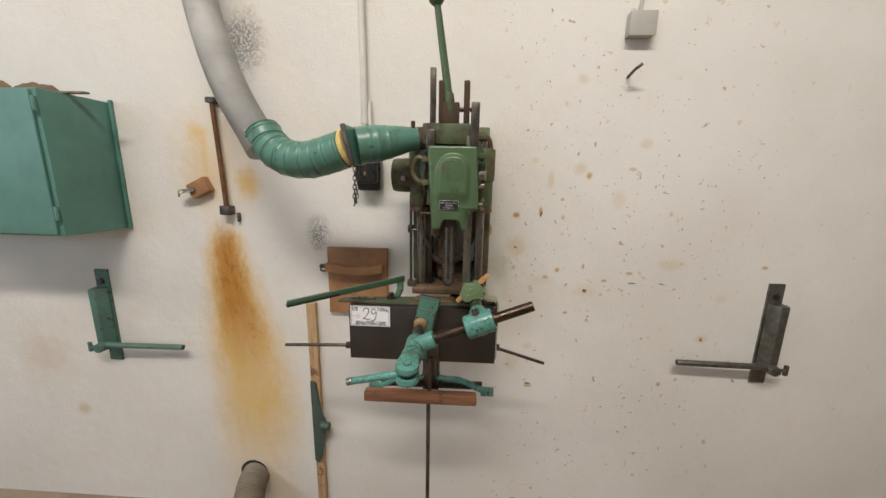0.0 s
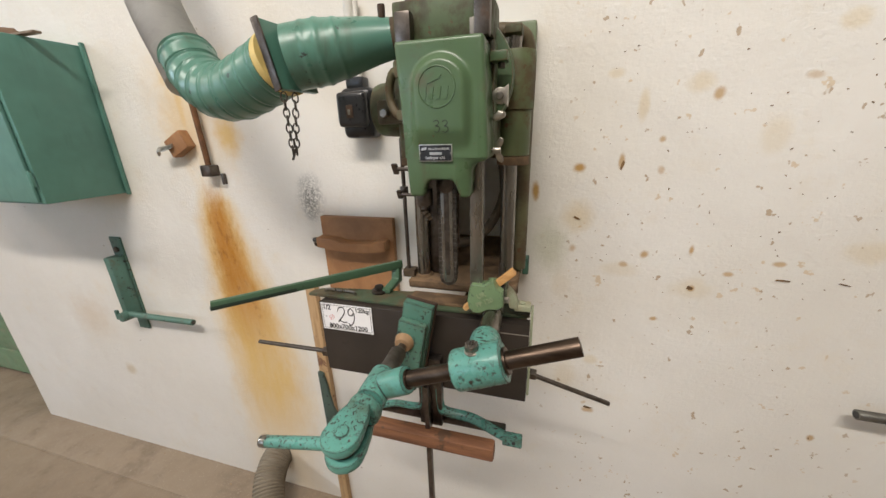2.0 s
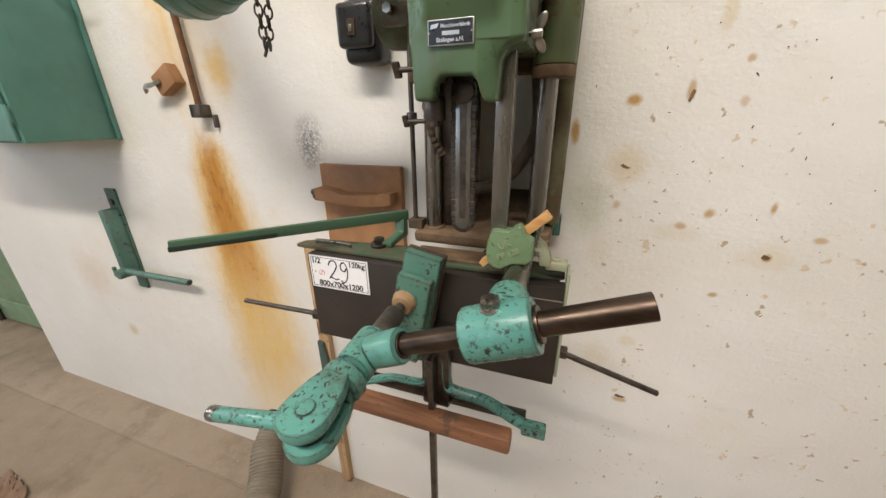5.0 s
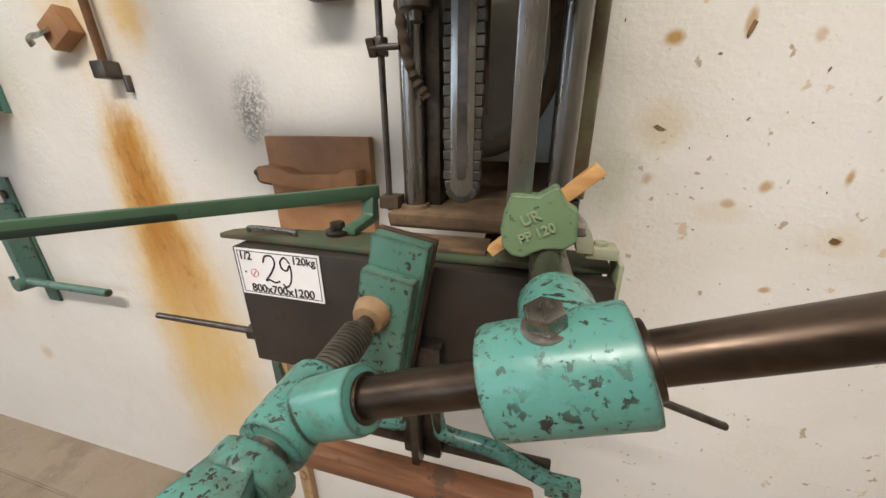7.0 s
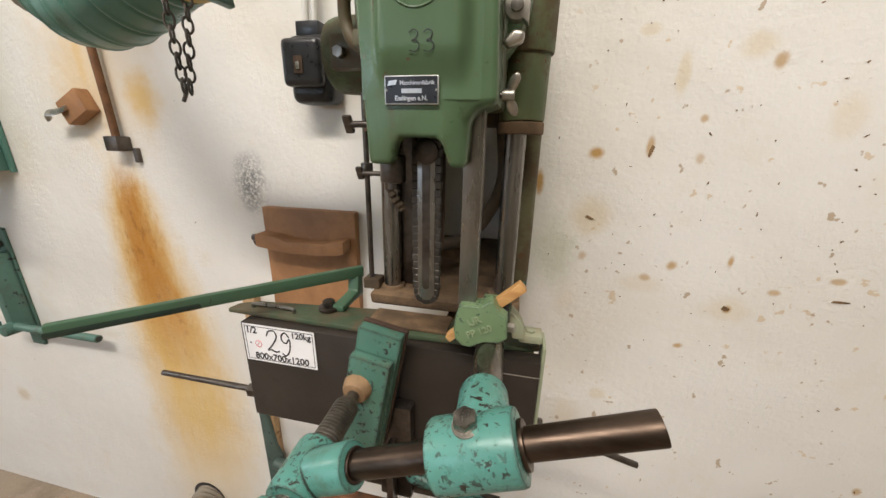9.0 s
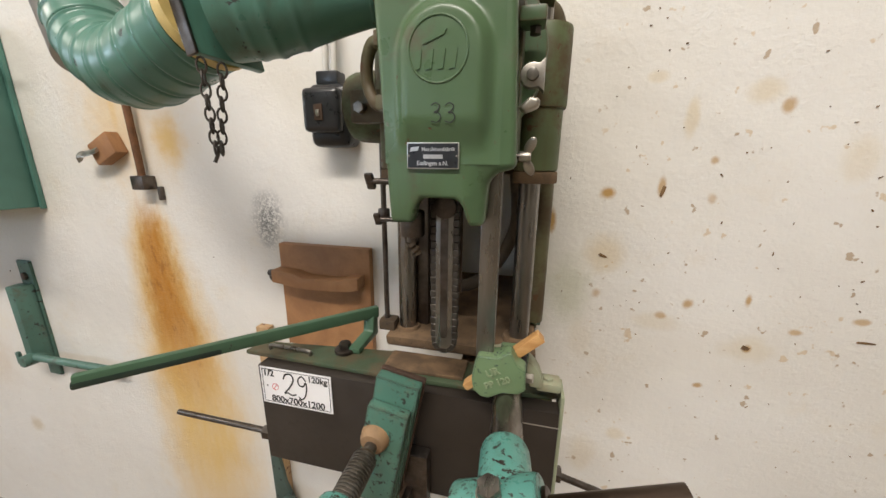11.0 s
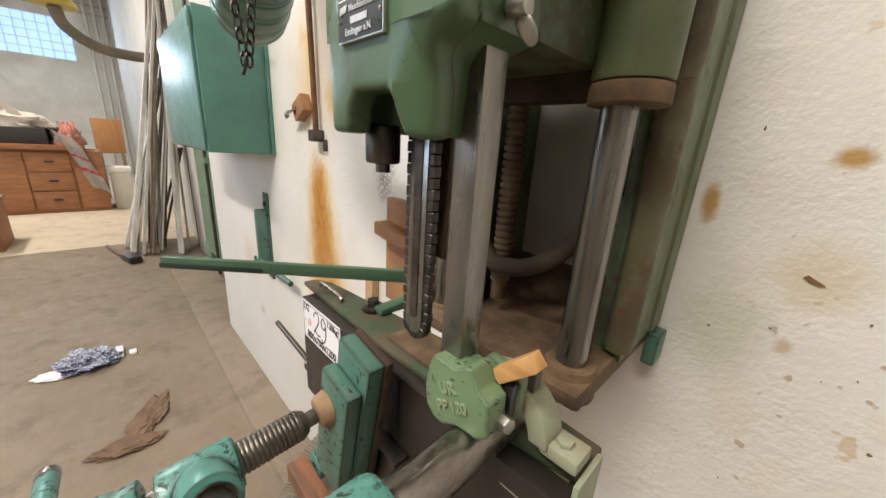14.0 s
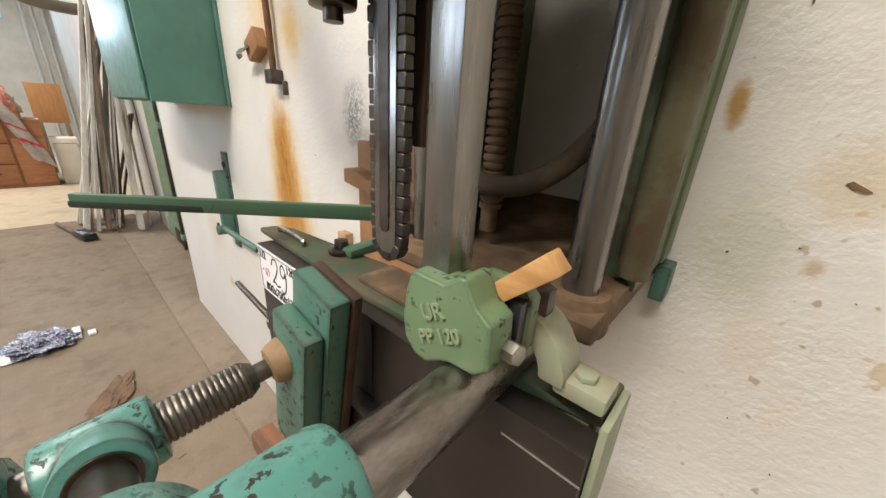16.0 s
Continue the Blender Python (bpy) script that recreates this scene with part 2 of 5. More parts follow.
    return n.out(c, n.step(h1, 0.2, 0.8, 0.55, 0.8), 0.0, nb)


def concrete(name, a, b, stain):
    n = Net(name)
    c = n.mix(n.step(n.noise(1.3, 6, 0.65), 0.3, 0.7), a, b)
    c = n.mix(n.math("MULTIPLY", n.step(n.noise(5, 6, 0.7), 0.47, 0.72), 0.7), c, stain)
    c = n.mix(n.math("MULTIPLY", n.step(n.noise(60, 4, 0.7), 0.6, 0.75), 0.5), c, stain)
    c = n.mix(n.math("MULTIPLY", n.step(n.noise(180, 2), 0.66, 0.72), 0.4), c, (0.65, 0.6, 0.52))
    return n.out(c, n.step(n.noise(12, 4), 0.3, 0.7, 0.6, 0.85), 0.0, n.bump(n.noise(50, 6, 0.7), 0.4, 0.003))


GREEN = (0.067, 0.118, 0.056)
TEAL = (0.12, 0.40, 0.315)
RUSTY = (0.10, 0.052, 0.026)
plaster = plaster_wall()
# tone kept low to cut bounce from the unseen walls and ceiling
plaster_plain = plain("pale plaster", (0.52, 0.49, 0.43), 0.8, 0, 0.08, 3)
plaster_far = plain("far white plaster", (0.72, 0.69, 0.63), 0.8, 0, 0.1, 2)
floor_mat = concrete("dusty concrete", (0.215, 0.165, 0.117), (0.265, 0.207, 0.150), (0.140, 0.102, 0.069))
# about twice as pale as the near floor
floor_far = concrete("pale concrete", (0.50, 0.41, 0.30), (0.58, 0.49, 0.37), (0.35, 0.28, 0.2))
green = paint("machine green enamel", GREEN, (0.085, 0.07, 0.04), RUSTY, 0.65, 75, 0.33, 0.50, 0.3, 0.004, None, 0.5)
green_case = paint("green case enamel", GREEN, (0.085, 0.07, 0.04), RUSTY, 0.67, 75, 0.32, 0.55, 0.3, 0.0025, (0.385, 0.414), 0.25)
green_plain = paint("unchipped green enamel", GREEN, (0.075, 0.08, 0.045), None, 0.7, 60, 0.32, 0.6)
frame_green = paint("pale grimy frame enamel", (0.125, 0.168, 0.088), (0.085, 0.058, 0.028), RUSTY, 0.66, 40, 0.42, 0.53, 0.3, 0.003, None, 0.6)
cap_cream = paint("dusty cream-green enamel", (0.30, 0.33, 0.225), (0.30, 0.245, 0.165), (0.05, 0.07, 0.05), 0.68, 70, 0.6, 0.5)
tan_paint = plain("tan dusty boss", (0.27, 0.165, 0.085), 0.7, 0.0, 0.25, 30)
facing_mat = plain("dark rusted facing", (0.06, 0.034, 0.022), 0.75, 0.1, 0.35, 30)
green_dirty = paint("grimy green enamel", (0.068, 0.10, 0.042), (0.042, 0.024, 0.010), RUSTY, 0.62, 40, 0.5, 0.40, 0.3, 0.003, None, 0.95)
sleeve_mat = paint("brown-stained sleeve enamel", (0.092, 0.118, 0.052), (0.085, 0.046, 0.020), RUSTY, 0.62, 40, 0.45, 0.44, 0.3, 0.003, None, 0.7)
rib_mat = paint("brown grimy rib enamel", (0.105, 0.10, 0.050), (0.075, 0.045, 0.022), RUSTY, 0.62, 40, 0.42, 0.42, 0.3, 0.0, None, 0.8)
arm_steel = steel("worn oily arm steel", (0.33, 0.30, 0.27), (0.13, 0.11, 0.092), 0.27, (0.13, 0.085, 0.05), 0.62, (1, 0.35, 1))
grey_iron = steel("dull grey iron", (0.24, 0.235, 0.215), (0.13, 0.125, 0.11), 0.45, (0.11, 0.07, 0.04), 0.62)
green_pale = paint("dusty pale green enamel", (0.128, 0.196, 0.098), (0.17, 0.135, 0.085), (0.03, 0.05, 0.04), 0.61, 130, 0.42, 0.50, 0.4, 0.005, None, 0.5)
green_cast = paint("worn pale casting letters", (0.21, 0.26, 0.15), (0.20, 0.16, 0.10), None, 0.7, 60, 0.45, 0.5)
green_bar = paint("dark green bar enamel", (0.05, 0.105, 0.06), (0.075, 0.06, 0.04), (0.03, 0.035, 0.03), 0.68, 70, 0.4)
# near-black tone holds the lever's underside shading as well as worn paint
lever_shade_mat = paint("shaded and worn black-green lever end", (0.016, 0.03, 0.022), (0.02, 0.02, 0.018), (0.10, 0.10, 0.09), 0.66, 60, 0.3)
ledge_mat = paint("dusty dark green ledge enamel", (0.045, 0.068, 0.036), (0.10, 0.068, 0.038), (0.03, 0.03, 0.025), 0.66, 60, 0.6, 0.40)
teal = paint("chipped turquoise enamel", (0.086, 0.250, 0.212), (0.065, 0.085, 0.055), (0.022, 0.017, 0.013), 0.565, 170, 0.28, 0.52, 0.4, 0.0045, None, 0.4, 0.615)
teal_flat = paint("turquoise sheet enamel", (0.088, 0.215, 0.178), (0.07, 0.16, 0.13), None, 0.7, 60, 0.42, 0.62, 0.10)
teal_pad = paint("worn sea green enamel", (0.072, 0.172, 0.130), (0.19, 0.125, 0.065), (0.022, 0.022, 0.017), 0.585, 150, 0.36, 0.54, 0.35, 0.007, None, 0.5, 0.66)
teal_old = paint("faded grey-green enamel", (0.070, 0.150, 0.120), (0.09, 0.085, 0.06), (0.03, 0.03, 0.028), 0.6, 60, 0.5, 0.5)
sawdust = plain("sawdust-caked iron", (0.125, 0.078, 0.042), 0.9, 0.0, 0.4, 30, 0.4)
duct_paint = paint("ribbed duct paint", (0.088, 0.215, 0.165), (0.085, 0.085, 0.05), (0.03, 0.035, 0.03), 0.66, 60, 0.32, 0.56, 0.25, 0.0, None, 0.5)
door_green = paint("faded green door paint", (0.16, 0.25, 0.15), (0.27, 0.26, 0.19), None, 0.7, 30, 0.6, 0.5)
bare = steel("bright worn steel", (0.30, 0.283, 0.26), (0.20, 0.186, 0.166), 0.28, (0.16, 0.10, 0.06), 0.66, (1, 1, 0.15))
dark_steel = steel("dark oiled steel", (0.155, 0.135, 0.12), (0.07, 0.058, 0.05), 0.36, (0.11, 0.06, 0.035), 0.55)
brown_steel = steel("brown patinated steel", (0.105, 0.076, 0.058), (0.05, 0.035, 0.026), 0.36, (0.09, 0.05, 0.03), 0.58, (0.3, 1, 1))
thread_steel = steel("greasy screw steel", (0.23, 0.21, 0.185), (0.12, 0.105, 0.088), 0.38, (0.16, 0.12, 0.08), 0.58)
chain_steel = steel("blackened chain steel", (0.13, 0.115, 0.10), (0.06, 0.052, 0.045), 0.46, (0.09, 0.05, 0.03), 0.62)
zinc = steel("zinc-plated steel", (0.52, 0.49, 0.44), (0.30, 0.28, 0.25), 0.36)
rust_pipe = plain("rusty brown pipe", (0.15, 0.07, 0.03), 0.75, 0.1, 0.35, 30)
rust_steel = plain("rusted steel", (0.050, 0.028, 0.016), 0.75, 0.2, 0.3, 30)
dust_rust = plain("dust-caked rusty casting", (0.054, 0.036, 0.020), 0.85, 0.0, 0.45, 25, 0.3)
black_board = plain("dark brown fence board", (0.026, 0.020, 0.016), 0.46, 0.0, 0.22, 14)
# also blackens gaps and holes, where it stands for their shade
black_plastic_and_holes = plain("black bakelite", (0.018, 0.018, 0.02), 0.3, 0.0, 0.2, 30)
grey_plastic = plain("grey plastic", (0.42, 0.41, 0.37), 0.5, 0.0, 0.06, 20)
white_pipe = plain("white painted conduit", (0.62, 0.60, 0.55), 0.5, 0.0, 0.06, 20)
hose_grey = plain("grey spiral hose", (0.40, 0.395, 0.38), 0.5, 0.0, 0.14, 9)
hose_beige = plain("dusty beige spiral hose", (0.19, 0.16, 0.12), 0.65, 0.0, 0.16, 9)
tape = plain("yellowed tape", (0.62, 0.47, 0.17), 0.5, 0.0, 0.16, 30)
paper = plain("white paper", (0.80, 0.79, 0.80), 0.55, 0.0, 0.02, 30, 0.03)
ink = plain("black ink", (0.02, 0.02, 0.022), 0.5, 0.0, 0.1, 30, 0.0)
red_ink = plain("red ink", (0.62, 0.06, 0.06), 0.5, 0.0, 0.1, 30, 0.0)
plate_black = plain("black name plate lacquer", (0.02, 0.022, 0.025), 0.32, 0.2, 0.3, 60, 0.05)
plate_silver = steel("name plate aluminium", (0.7, 0.69, 0.67), (0.5, 0.49, 0.47), 0.35)
wood_red = wood("reddish hardwood", (0.23, 0.10, 0.048), (0.105, 0.045, 0.022), worn=(0.085, 0.045, 0.026))
wood_brown = wood("brown plywood", (0.36, 0.185, 0.082), (0.24, 0.115, 0.050), (2, 9, 2), 5)
wood_fresh = wood("fresh yellow softwood", (0.62, 0.36, 0.14), (0.44, 0.22, 0.075), (1, 5, 5), 12)
wood_strip = wood("dirty pine strip", (0.47, 0.32, 0.17), (0.30, 0.18, 0.09), (9, 9, 1), 6, worn=(0.16, 0.08, 0.045))
wood_pale = wood("old pale painted timber", (0.66, 0.635, 0.59), (0.44, 0.40, 0.35), (7, 7, 1), 4, 0.75)
wood_dark = wood("dark weathered timber", (0.25, 0.19, 0.14), (0.12, 0.085, 0.06), (7, 7, 1), 4, 0.75)
bench_wood = wood("red-brown bench timber", (0.34, 0.150, 0.062), (0.24, 0.098, 0.040), (1, 1, 6), 4)
orange_ply = wood("orange plywood", (0.47, 0.23, 0.085), (0.36, 0.165, 0.06), (1, 6, 1), 3)
rag_brown = plain("brown leather rag", (0.155, 0.092, 0.055), 0.75, 0.0, 0.25, 14, 0.25)
wall_chip = plain("dirty chips on the plaster", (0.17, 0.10, 0.045), 0.8, 0.0, 0.4, 40)
chip_brown = plain("wood chips", (0.27, 0.175, 0.09), 0.8, 0.0, 0.4, 40)
lamp_yellow = plain("yellow lamp enamel", (0.62, 0.46, 0.11), 0.4, 0.0, 0.1, 8)
lamp_green = plain("green lamp enamel", (0.20, 0.42, 0.20), 0.4, 0.0, 0.1, 8)
glass_block = glow("sky-lit glass block", (0.40, 0.60, 1.0), 1.0)


def speckled():
    n = Net("speckled blue plastic bag")
    k = n.step(n.noise(120, 3), 0.51, 0.56)
    c = n.mix(k, (0.045, 0.05, 0.10), (0.42, 0.43, 0.52))
    return n.out(c, 0.35, 0.0, n.bump(n.noise(40, 4), 0.6, 0.006))


bag_mat = speckled()

# ---- building helpers ----


def thing(name, label, category, at=(0, 0, 0), group="", kind=""):
    ob = new(name)
    ob.empty_display_size = 0.05
    ob.location = at
    return tagged(ob, label, category, group, kind)


def finish(bm, name, material, sharp=38):
    bmesh.ops.recalc_face_normals(bm, faces=bm.faces)
    for f in bm.faces:
        f.smooth = True
    for e in bm.edges:
        if len(e.link_faces) == 2 and e.calc_face_angle(0) > radians(sharp):
            e.smooth = False
    me = bpy.data.meshes.new(name)
    bm.to_mesh(me)
    bm.free()
    me.materials.append(material)
    return me


SLIDE = [0.0]  # how far the parts being built have slid down with the machine head


def part(name, bm, material, parent=None, label="", sharp=38):
    """One mesh object, its bmesh given in world metres, under a thing or a part."""
    base, p = Vector((0, 0, 0)), parent
    while p:
        base, p = base + p.location, p.parent
    bmesh.ops.translate(bm, verts=bm.verts, vec=Vector((0, 0, SLIDE[0])) - base)
    ob = new(name, finish(bm, name, material, sharp))
    ob.parent = parent
    return tagged(ob, label)


def solid(name, bm, material, label, category, group="", kind=""):
    """A thing of one mesh, its origin at its lowest middle."""
    lo = [min(v.co[i] for v in bm.verts) for i in range(3)]
    hi = [max(v.co[i] for v in bm.verts) for i in range(3)]
    base = Vector(((lo[0] + hi[0]) / 2, (lo[1] + hi[1]) / 2, lo[2]))
    bmesh.ops.translate(bm, verts=bm.verts, vec=-base)
    ob = new(name, finish(bm, name, material))
    ob.location = base
    return tagged(ob, label, category, group, kind)


def soften(bm, edges, width, segments=2):
    if width > 0:
        bmesh.ops.bevel(bm, geom=edges, offset=width, segments=segments, profile=0.6, affect="EDGES", clamp_overlap=True)


def box(x0, x1, y0, y1, z0, z1, bevel=0.002, m=None, bm=None, segments=2):
    b = bmesh.new()
    bmesh.ops.create_cube(b, size=1)
    for v in b.verts:
        v.co = Vector(((x0 + x1) / 2 + v.co.x * (x1 - x0), (y0 + y1) / 2 + v.co.y * (y1 - y0), (z0 + z1) / 2 + v.co.z * (z1 - z0)))
    soften(b, b.edges[:], bevel, segments)
    return join(b, m, bm)


def join(b, m=None, bm=None):
    if m is not None:
        bmesh.ops.transform(b, matrix=m, verts=b.verts)
    if bm is None:
        return b
    me = bpy.data.meshes.new("joined")
    b.to_mesh(me)
    b.free()
    bm.from_mesh(me)
    bpy.data.meshes.remove(me)
    return bm


def cyl(p0, p1, r0, r1=None, seg=28, bevel=0.0, bm=None):
    p0, p1 = Vector(p0), Vector(p1)
    b = bmesh.new()
    bmesh.ops.create_cone(b, cap_ends=True, segments=seg, radius1=r0, radius2=r0 if r1 is None else r1, depth=(p1 - p0).length)
    if bevel:
        soften(b, [e for e in b.edges if any(len(f.verts) > 4 for f in e.link_faces)], bevel)
    turn = (p1 - p0).to_track_quat("Z", "Y").to_matrix().to_4x4()
    return join(b, Matrix.Translation((p0 + p1) / 2) @ turn, bm)


def ball(c, r, squash=(1, 1, 1), bm=None, seg=24):
    b = bmesh.new()
    bmesh.ops.create_uvsphere(b, u_segments=seg, v_segments=seg // 2, radius=r)
    return join(b, Matrix.Translation(c) @ Matrix.Diagonal((*squash, 1)), bm)


def prism(outline, lo, hi, axis="y", bevel=0.0, bm=None, m=None, segments=2):
    """Extrudes an outline of (a, b) pairs: (x, z) along y, (x, y) along z, (y, z) along x."""
    b = bmesh.new()
    def at(p, d):
        return {"y": (p[0], d, p[1]), "z": (p[0], p[1], d), "x": (d, p[0], p[1])}[axis]
    f = b.faces.new([b.verts.new(at(p, lo)) for p in outline])
    r = bmesh.ops.extrude_face_region(b, geom=[f])
    up = Vector(at((0, 0), hi)) - Vector(at((0, 0), lo))
    bmesh.ops.translate(b, verts=[v for v in r["geom"] if isinstance(v, bmesh.types.BMVert)], vec=up)
    bmesh.ops.recalc_face_normals(b, faces=b.faces)
    if bevel:
        soften(b, [e for e in b.edges if e.calc_face_angle(0) > 0.5], bevel, segments)
    return join(b, m, bm)


def smooth_path(points, steps=8):
    """A Catmull-Rom line through the points."""
    p = [Vector(q) for q in points]
    p = [2 * p[0] - p[1]] + p + [2 * p[-1] - p[-2]]
    out = []
    for i in range(1, len(p) - 2):
        a, b, c, d = p[i - 1:i + 3]
        for k in range(steps):
            t = k / steps
            out.append(0.5 * (2 * b + (c - a) * t + (2 * a - 5 * b + 4 * c - d) * t * t + (3 * b - a - 3 * c + d) * t ** 3))
    return out + [p[-2]]


def tube(path, radius, seg=14, bm=None, squash=1.0, closed=False):
    """A pipe along a path; radius is a number or a function of the share of its length. squash flattens it sideways."""
    b = bmesh.new()
    path = [Vector(q) for q in path]
    n = len(path)
    up, rings = None, []
    for i, q in enumerate(path):
        if closed:
            d = (path[(i + 1) % n] - path[i - 1]).normalized()
        else:
            d = (path[min(i + 1, n - 1)] - path[max(i - 1, 0)]).normalized()
        if up is None:
            up = d.orthogonal().normalized()
        up = (up - d * up.dot(d)).normalized()
        side = d.cross(up)
        r = radius(i / (n - 1)) if callable(radius) else radius
        rings.append([b.verts.new(q + r * (math.cos(a) * up + squash * math.sin(a) * side)) for a in (2 * math.pi * k / seg for k in range(seg))])
    for i in range(n if closed else n - 1):
        a, c = rings[i], rings[(i + 1) % n]
        for k in range(seg):
            b.faces.new((a[k], a[(k + 1) % seg], c[(k + 1) % seg], c[k]))
    if not closed:
        b.faces.new(rings[0][::-1])
        b.faces.new(rings[-1])
    return join(b, None, bm)


def arc(cx, cy, r, a0, a1, n=12, ry=None):
    return [(cx + r * math.cos(radians(a0 + (a1 - a0) * i / n)), cy + (ry or r) * math.sin(radians(a0 + (a1 - a0) * i / n))) for i in range(n + 1)]


def hexagon(p0, p1, r, bevel=0.001, bm=None):
    return cyl(p0, p1, r, None, 6, bevel, bm)


def lettering(words, size, m, material, parent, name="lettering", depth=0.0002):
    """Words in the built-in font as a mesh; m lays the text plane in the world."""
    cu = bpy.data.curves.new(name, "FONT")
    cu.offset = size * 0.02
    cu.body, cu.size, cu.extrude, cu.align_x, cu.align_y = words, size, depth, "CENTER", "CENTER"
    tmp = new(name, cu)
    me = bpy.data.meshes.new_from_object(tmp.evaluated_get(bpy.context.evaluated_depsgraph_get()))
    bpy.data.objects.remove(tmp)
    bm = bmesh.new()
    bm.from_mesh(me)
    bpy.data.meshes.remove(me)
    bmesh.ops.transform(bm, matrix=m, verts=bm.verts)
    return part(name, bm, material, parent)


def strokes(lines, width, at, size, y, material, parent, name, slope=0.0):
    """Hand-drawn figures: lines of (u, v) points, at = x, z of their lower left, facing -y."""
    bm = bmesh.new()
    for line in lines:
        path = smooth_path([(at[0] + u * size, y, at[1] + v * size) for u, v in line], 5)
        tube(path, width / 2, 6, bm)
    for v in bm.verts:
        v.co.y = y + (v.co.y - y) * 0.25 - (v.co.z - at[1] - size / 2) * slope
    return part(name, bm, material, parent)


FACING = Matrix.Rotation(radians(90), 4, "X")  # text plane turned to face -y

# ---- the hall ----
W = 1.285          # face of the long wall
END = -2.54        # where it ends beside the green door
BACK = 1.53        # wall and door set back beyond it
FAR = -14.0
TOP = 4.8


def setting(name, bm, material, label, category):
    return tagged(part(name, bm, material), label, category, "", "structure")


setting("floor", box(-5.345, 4.6, -6.0, 1.104, -0.2, 0, 0.004), floor_mat, "dusty grey-brown concrete floor with fine debris", "floor")
setting("joint_filler", box(-5.345, 4.6, 1.1045, 1.1115, -0.2, -0.0025, 0), floor_mat, "dust-filled joint in the concrete floor", "floor")
setting("floor_edge", box(-5.345, 4.6, 1.112, BACK, -0.2, -0.001, 0.004), floor_mat, "concrete strip along the wall behind a joint", "floor")
setting("floor_far", box(FAR, -5.352, -6.0, BACK, -0.2, 0.004, 0.003), floor_far, "pale concrete floor of the far bay", "floor")
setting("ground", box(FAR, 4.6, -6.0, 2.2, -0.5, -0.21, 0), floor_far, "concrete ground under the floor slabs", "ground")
wall = setting("wall_north", box(END, 4.6, W, W + 0.35, -0.2, TOP, 0.008), plaster, "cream plaster wall with rust run and grease spots", "wall")
setting("wall_recess", box(FAR, END - 0.003, BACK + 0.003, BACK + 0.3, -0.2, TOP, 0), plaster_plain, "grey plaster wall behind the leaning boards", "wall")
# east wall, ceiling and south wall are unseen, added to enclose the light
setting("wall_east", box(4.6, 4.8, -6.0, 2.0, -0.2, TOP, 0), plaster_plain, "unseen plain plaster wall closing the room", "wall")
setting("ceiling", box(FAR - 0.2, 4.8, -6.3, 2.2, TOP + 0.004, TOP + 0.2, 0), plaster_plain, "unseen pale hall ceiling closing the room", "ceiling")
# south wall with a long window opening, west wall with another
sw = bmesh.new()
for x0, x1, z0, z1 in ((FAR, 4.6, -0.2, 1.8), (FAR, 4.6, 3.4, TOP), (FAR, -6.5, 1.8, 3.4), (-2.7, 4.6, 1.8, 3.4)):
    box(x0, x1, -6.2, -6.0, z0, z1, 0, None, sw)
setting("wall_south", sw, plaster_plain, "unseen plain plaster wall with a window opening", "wall")
ww = bmesh.new()
for y0, y1, z0, z1 in ((-6.0, BACK, -0.2, 2.95), (-6.0, BACK, 3.92, TOP), (-6.0, -3.2, 2.95, 3.92), (0.72, BACK, 2.95, 3.92)):
    box(FAR - 0.2, FAR, y0, y1, z0, z1, 0, None, ww)
setting("wall_west", ww, plaster_far, "white plaster end wall of the hall", "wall")


def block_window(name, n, rows, place, label):
    """Glass blocks in mortar; place(i, k, grow) gives a block's box."""
    w = thing(name, label, "window", place(0, 0, 0)[0::2], kind="structure")
    for i in range(n):
        for k in range(rows):
            b = place(i, k, 0.006)
            part("glass_block", box(*b, 0.006, segments=1), glass_block, w)
    a, c = place(0, 0, 0), place(n - 1, rows - 1, 0)
    part("mortar", box(min(a[0], c[0]) + 0.03, max(a[1], c[1]) - 0.03, min(a[2], c[2]) + (0.0 if a[1] - a[0] < 0.15 else 0.03),
                       max(a[3], c[3]) - (0.0 if a[1] - a[0] < 0.15 else 0.03), a[4], c[5], 0), plaster_far, w)
    return w


def west_block(i, k, g):
    y, z = -3.2 + i * 0.196, 2.95 + k * 0.194
    return (FAR - 0.14, FAR - 0.04, y + 2 * g, y + 0.196 - 2 * g, z + 2 * g, z + 0.194 - 2 * g)


def south_block(i, k, g):
    x, z = -6.5 + i * 0.38, 1.8 + k * 0.4
    return (x + g, x + 0.38 - g, -6.15, -6.05, z + g, z + 0.4 - g)


block_window("window_1", 20, 5, west_block, "bluish glass-block window high in the end wall")
block_window("window_2", 10, 4, south_block, "bluish glass-block window")

# green sliding door in the recess
door = thing("door_1", "faded green metal sliding door with locking rod", "door", (-3.4, BACK, 0), kind="structure")
part("door_leaf", box(-4.28, END - 0.005, BACK - 0.05, BACK, 0.02, 3.2, 0.004), door_green, door)
part("bottom_rail", box(-4.28, END - 0.005, BACK - 0.062, BACK - 0.052, 0.03, 0.2, 0.003), door_green, door)
part("locking_rod", cyl((-3.62, BACK - 0.075, 0.02), (-3.62, BACK - 0.075, 2.6), 0.014, None, 12), dark_steel, door)
for z in (0.12, 1.1, 2.1):
    part("rod_guide", box(-3.66, -3.58, BACK - 0.09, BACK - 0.052, z, z + 0.05, 0.004), door_green, door)
part("foot_bracket", box(-3.95, -3.70, BACK - 0.075, BACK - 0.063, 0.02, 0.16, 0.004), rust_steel, door)
panel = thing("door_panel", "grey-white door panel leaning flat against the wall", "door", (-4.52, BACK, 0))
part("leaf", box(-4.76, -4.30, BACK - 0.045, BACK - 0.002, 0.0, 3.1, 0.004), plaster_plain, panel)
